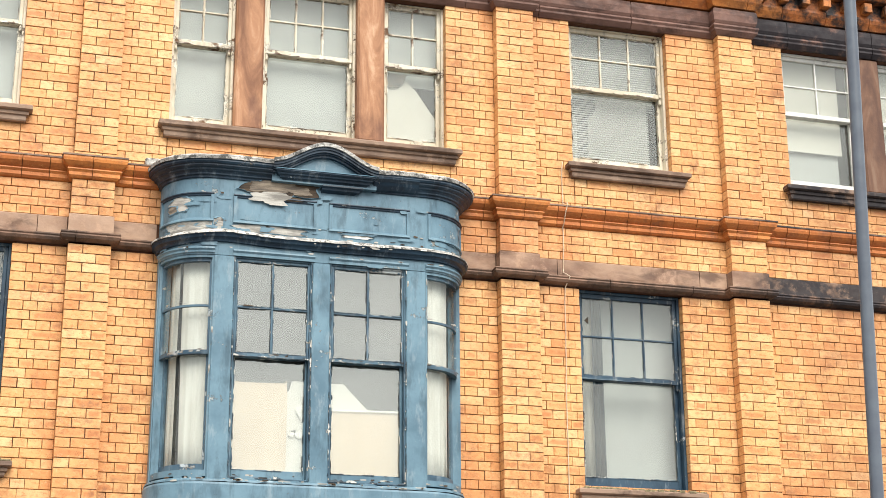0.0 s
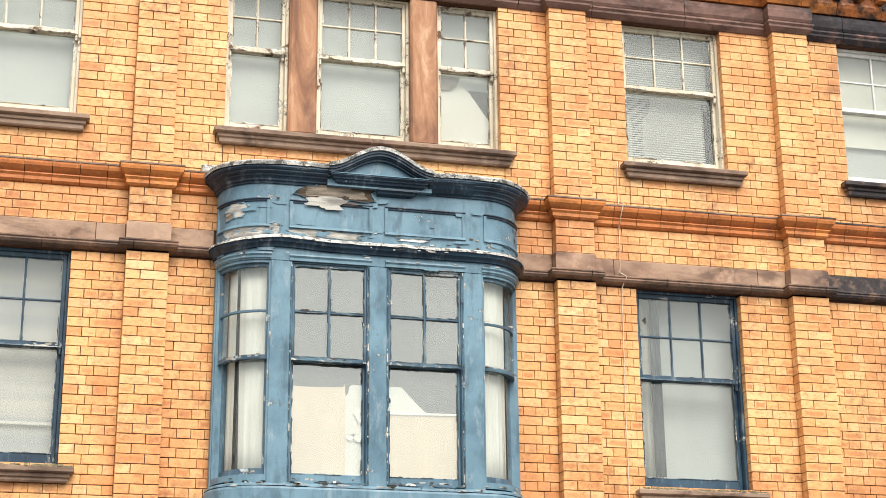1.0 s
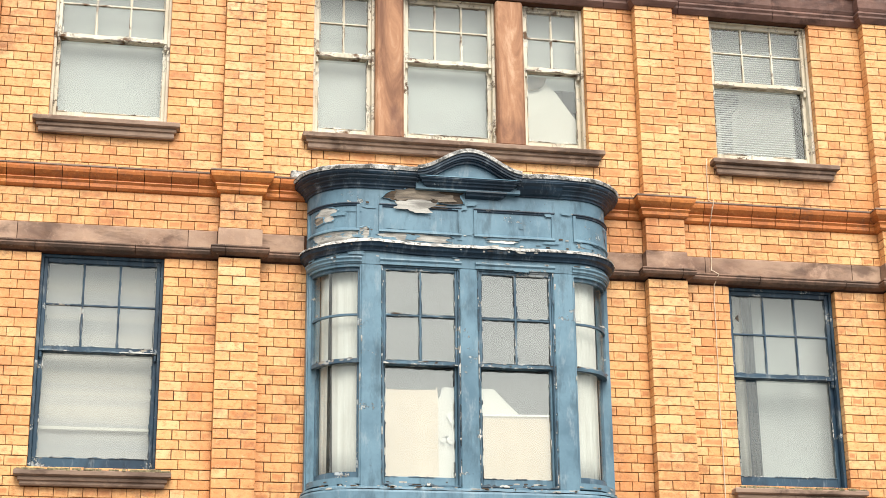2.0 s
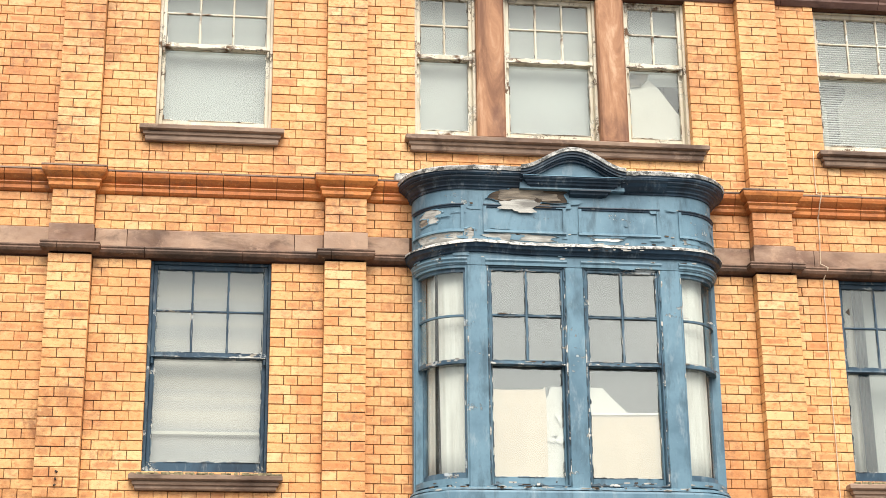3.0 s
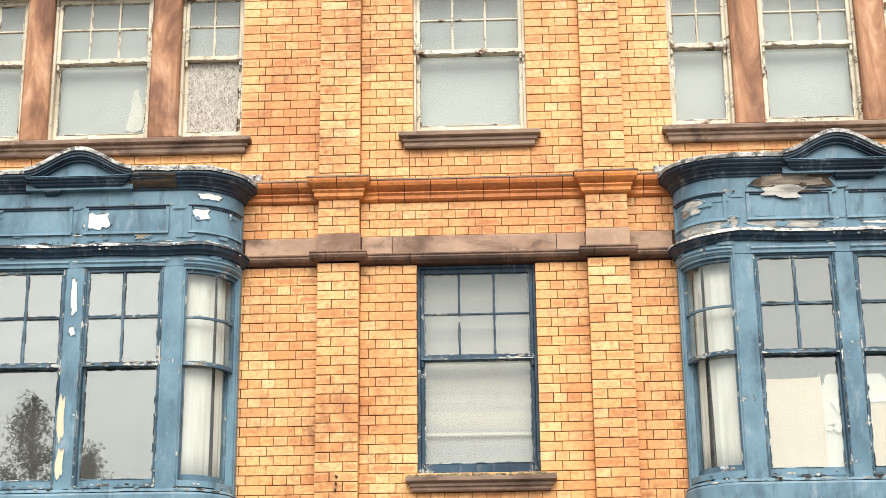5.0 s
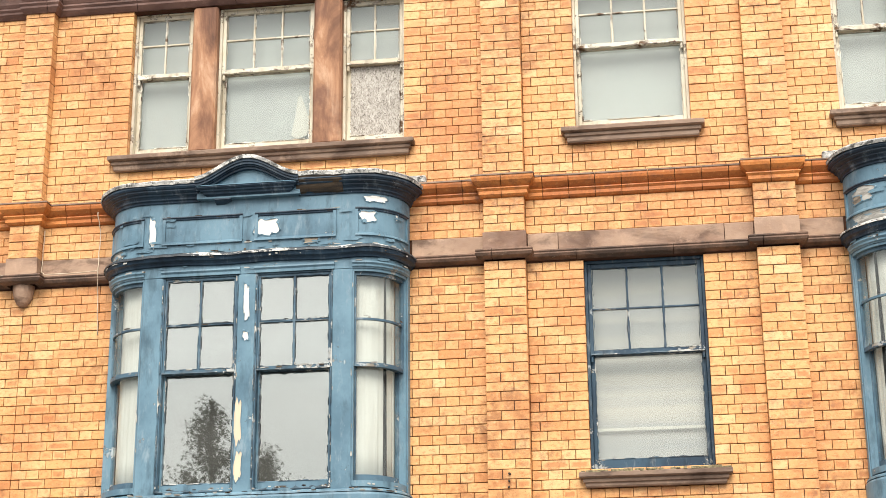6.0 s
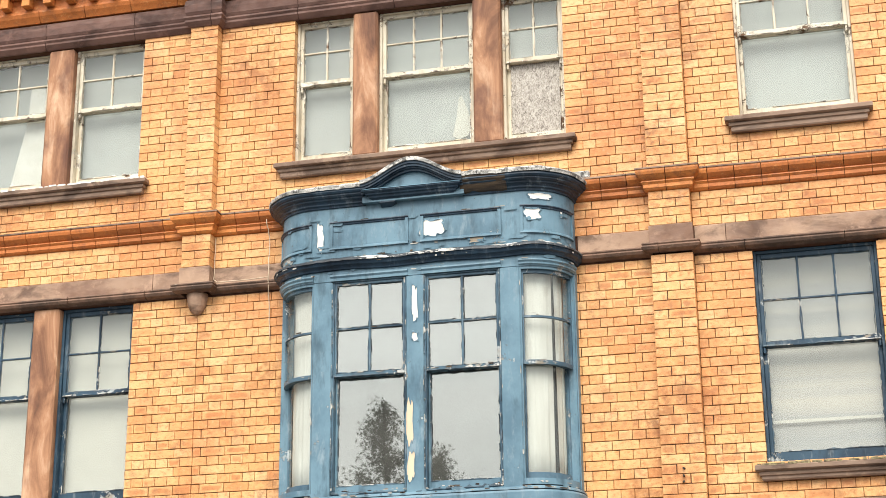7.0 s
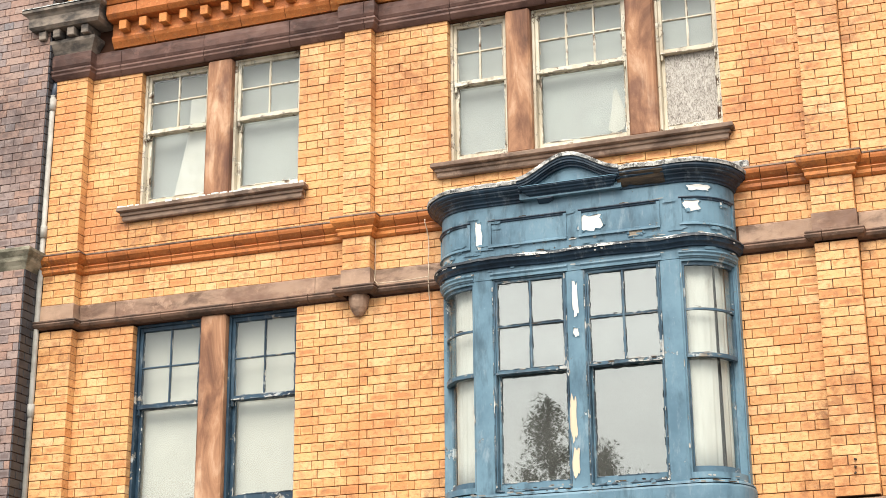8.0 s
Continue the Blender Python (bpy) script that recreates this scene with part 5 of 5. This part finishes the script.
def torn_outline(w, h, r, n):
    """Offsets of a torn edge round its middle: long along the grain, with tongues and bites."""
    phase = [r.uniform(0, 6.28) for _ in range(6)]
    pts = []
    for i in range(n):
        a = 2 * math.pi * i / n
        k = 1.0 + 0.13 * math.sin(2 * a + phase[0]) + 0.10 * math.sin(5 * a + phase[1]) + 0.06 * math.sin(9 * a + phase[2]) + r.uniform(-0.05, 0.05)
        u, v = math.cos(a), math.sin(a)
        pts.append((w / 2 * k * math.copysign(abs(u) ** 0.6, u), h / 2 * k * math.copysign(abs(v) ** 0.6, v)))
    return pts


def ragged(bm, cx, s0, z0, w, h, r, out=0.0035, n=28, outline=None):
    """A ragged fan of faces lying on the bay's skin."""
    outline = outline or torn_outline(w, h, r, n)
    rings = []
    for k in (0.55, 1.0):
        rings.append([bm.verts.new((*on_bay(cx, s0 + du * k, out), z0 + dz * k)) for du, dz in outline])
    c, (m, o) = bm.verts.new((*on_bay(cx, s0, out), z0)), rings
    for i in range(n):
        j = (i + 1) % n
        bm.faces.new((c, m[i], m[j]))
        bm.faces.new((m[i], o[i], o[j], m[j]))


def curl(bm, cx, s0, z0, outline, r, out):
    """The rim of paint round a scar, lifting and curling where it has come loose."""
    n = len(outline)
    lift = [max(0.0, 0.5 + 0.5 * math.sin(i * 0.9 + r.uniform(-0.8, 0.8))) for i in range(n)]
    rings = []
    for grow, up in ((0.010, 0.0), (0.004, 0.5), (0.0, 1.0), (-0.003, 0.9)):
        ring = []
        for (du, dz), l in zip(outline, lift):
            d = math.hypot(du, dz) or 1
            k = 1 + grow * (0.5 + l) / d
            ring.append(bm.verts.new((*on_bay(cx, s0 + du * k, out + 0.0008 + 0.008 * l * up), z0 + dz * k)))
        rings.append(ring)
    for p, q in zip(rings, rings[1:]):
        for i in range(n):
            j = (i + 1) % n
            bm.faces.new((p[i], p[j], q[j], q[i]))


def host_bay(bay):
    return [o for o in scene.objects if o.name.startswith("bay_window") and abs(o.location.x - BAYS[bay]) < 0.1][0]


def scar(bay, s0, z0, w, h, material, label, seed, out=0.0035):
    """A ragged scar where the paint has come away, with the torn paint curling round it."""
    r, host = random.Random(seed), host_bay(bay)
    n = 44 if w > 0.12 or h > 0.12 else 26
    outline = torn_outline(w, h, r, n)
    bm = bmesh.new()
    ragged(bm, BAYS[bay], s0, z0, w, h, r, out, n, outline)
    ob = part("bare_patch", bm, material, host, label)
    ob.matrix_parent_inverse = Matrix.Translation(-host.location)
    if out < 0.016:
        rim = bmesh.new()
        curl(rim, BAYS[bay], s0, z0, outline, r, out)
        lip = part("curled_paint", rim, M_BLUE, host, "curled torn edge of blue paint")
        lip.matrix_parent_inverse = Matrix.Translation(-host.location)


def flakes(bay, seed):
    """Small chips along the rails, ledges and post edges."""
    r = random.Random(seed)
    host = host_bay(bay)
    chips, shade = bmesh.new(), bmesh.new()
    lines = [(6.252, 0.004, 26), (6.50, 0.012, 14), (6.18, 0.004, 16), (5.124, -0.018, 26), (4.055, 0.035, 34), (6.10, 0.07, 12), (5.53, -0.02, 12), (4.10, -0.008, 24), (6.015, 0.022, 12)]
    for z, out, count in lines:
        for _ in range(count):
            s = r.uniform(-1.45, 1.45)
            ragged(chips if r.random() < 0.6 else shade, BAYS[bay], s, z + r.gauss(0, 0.006), r.uniform(0.012, 0.09) * r.uniform(0.4, 1), r.uniform(0.006, 0.017), r, out + 0.003, 12)
    for s in (-0.925, -0.745, -0.082, 0.082, 0.745, 0.925):
        for _ in range(4):
            ragged(chips, BAYS[bay], s + r.gauss(0, 0.006), r.uniform(4.07, 5.93), r.uniform(0.005, 0.014), r.uniform(0.012, 0.07), r, 0.004, 12)
    lifted = bmesh.new()
    for z, spread_z, count in ((6.20, 0.018, 15), (6.255, 0.012, 12), (6.50, 0.014, 10), (6.38, 0.09, 8), (4.06, 0.012, 14), (6.02, 0.03, 7)):
        for _ in range(count):
            ragged(lifted, BAYS[bay], r.uniform(-1.45, 1.45), z + r.gauss(0, spread_z), r.uniform(0.03, 0.16), r.uniform(0.012, 0.045), r, r.uniform(0.006, 0.016), 22)
    for bm, material, label in ((lifted, M_BLUE, "curled flakes of lifting blue paint"), (chips, M_GREY_WOOD, "small pale chips of bare undercoat"), (shade, M_BLACK_ROT, "small dark chips of bare wood")):
        ob = part("paint_chips", bm, material, host, label)
        ob.matrix_parent_inverse = Matrix.Translation(-host.location)


WP, RW, GW = "bare white undercoat", "bare rotten grey wood", "flaking grey undercoat"
scar(1, 0.16, 6.37, 0.19, 0.16, M_UNDERCOAT, WP, 3)
scar(1, 1.05, 6.43, 0.15, 0.11, M_UNDERCOAT, WP, 5)
scar(1, 1.12, 6.585, 0.18, 0.065, M_UNDERCOAT, WP, 8)
scar(1, 1.33, 6.46, 0.03, 0.07, M_UNDERCOAT, WP, 6)
scar(1, -0.865, 6.37, 0.06, 0.27, M_UNDERCOAT, WP, 9)
scar(1, 0.0, 5.70, 0.05, 0.32, M_UNDERCOAT, WP, 11)
scar(1, 0.0, 5.40, 0.05, 0.08, M_UNDERCOAT, WP, 12)
scar(1, -0.045, 4.66, 0.055, 0.42, M_PAPER, WP, 13)
scar(1, -0.035, 4.28, 0.06, 0.26, M_PAPER, WP, 14)
scar(1, 0.56, 6.235, 0.13, 0.07, M_ROT, RW, 15, 0.006)
scar(1, -1.25, 6.22, 0.20, 0.09, M_GREY_WOOD, GW, 16)
scar(0, -0.36, 6.585, 0.60, 0.15, M_BLACK_ROT, RW, 21, 0.014)
scar(0, -0.45, 6.60, 0.38, 0.11, M_ROT, RW, 31, 0.018)
scar(0, -0.21, 6.58, 0.20, 0.07, M_ROT, RW, 33, 0.019)
scar(0, -0.47, 6.50, 0.34, 0.085, M_GREY_WOOD, GW, 22, 0.024)
scar(0, -0.42, 6.455, 0.19, 0.05, M_GREY_WOOD, GW, 34, 0.025)
scar(0, -0.27, 6.50, 0.18, 0.035, M_BLACK_ROT, RW, 35, 0.017)
scar(0, -1.26, 6.40, 0.24, 0.13, M_GREY_WOOD, GW, 23)
scar(0, -1.32, 6.37, 0.12, 0.06, M_ROT, RW, 27, 0.005)
scar(0, -1.15, 6.212, 0.52, 0.105, M_GREY_WOOD, GW, 24)
scar(0, -0.90, 6.23, 0.08, 0.12, M_GREY_WOOD, GW, 28)
scar(0, -0.45, 6.208, 0.56, 0.075, M_GREY_WOOD, GW, 25)
scar(0, 0.30, 6.215, 0.30, 0.03, M_UNDERCOAT, WP, 26)
scar(0, 1.05, 6.21, 0.16, 0.05, M_GREY_WOOD, GW, 29)
for bay, side in ((0, -1), (1, 1)):
    x = BAYS[bay] + side * (BAY_W + 0.055)
    host = host_bay(bay)
    ob = bar("lead_upstand", M_LEAD, host, x - 0.10, x + 0.10, -0.05, 0.004, 6.80, 6.925, 0.012, "pale lead upstand against the wall")
    ob.matrix_parent_inverse = Matrix.Translation(-host.location)
flakes(0, 51)
flakes(1, 52)

# ---------------------------------------------------------------- tree across the street, mirrored in the panes
def birch(tx, ty, height, spread, seed, label):
    tree = tagged(empty("tree", tx, ty, -0.12), label, "tree", "trees across the street")
    tr = random.Random(seed)
    tube("trunk", [(tx, ty, -0.12), (tx + 0.05, ty, height * 0.35), (tx, ty + 0.05, height * 0.7), (tx + 0.08, ty, height)], 0.10, M_BARK, tree)
    for v in tree.children[0].data.vertices:
        k = max(0.12, 1 - v.co.z / (height * 0.97))
        v.co.x, v.co.y = tx + (v.co.x - tx) * k, ty + (v.co.y - ty) * k
    leaf = bmesh.new()
    base = height * 0.3
    for k in range(110):
        u = k / 110
        z = base + (height - base) * u
        reach = (spread * (1 - u) ** 1.25 + 0.12) * tr.uniform(0.35, 1.2)
        a = tr.uniform(0, 2 * math.pi)
        tip = Vector((tx + reach * math.cos(a), ty + reach * math.sin(a), z + reach * 0.5))
        root = Vector((tx, ty, z - 0.2))
        tube("limb", [tuple(root), tuple(root.lerp(tip, 0.5) + Vector((0, 0, 0.1))), tuple(tip)], 0.016, M_BARK, tree, "", 1)
        for j in range(int(60 + 230 * (1 - u))):
            p = root.lerp(tip, tr.uniform(0.2, 1.08)) + Vector((tr.gauss(0, 0.14), tr.gauss(0, 0.14), tr.gauss(0, 0.16)))
            d1 = Vector((tr.gauss(0, 1), tr.gauss(0, 1), tr.gauss(0, 1))).normalized() * 0.048
            d2 = d1.cross(Vector((tr.gauss(0, 1), tr.gauss(0, 1), tr.gauss(0, 1)))).normalized() * 0.03
            leaf.faces.new([leaf.verts.new(p + e) for e in (d1, d2, -d1, -d2)])
    part("crown", leaf, M_LEAF, tree, "small dark green leaves")
    settle(tree)


birch(-12.75, -30.5, 12.2, 6.6, 4, "slim leafy birch tree standing across the street")
birch(-11.9, -33.5, 11.4, 4.4, 9, "smaller leafy birch tree standing across the street")
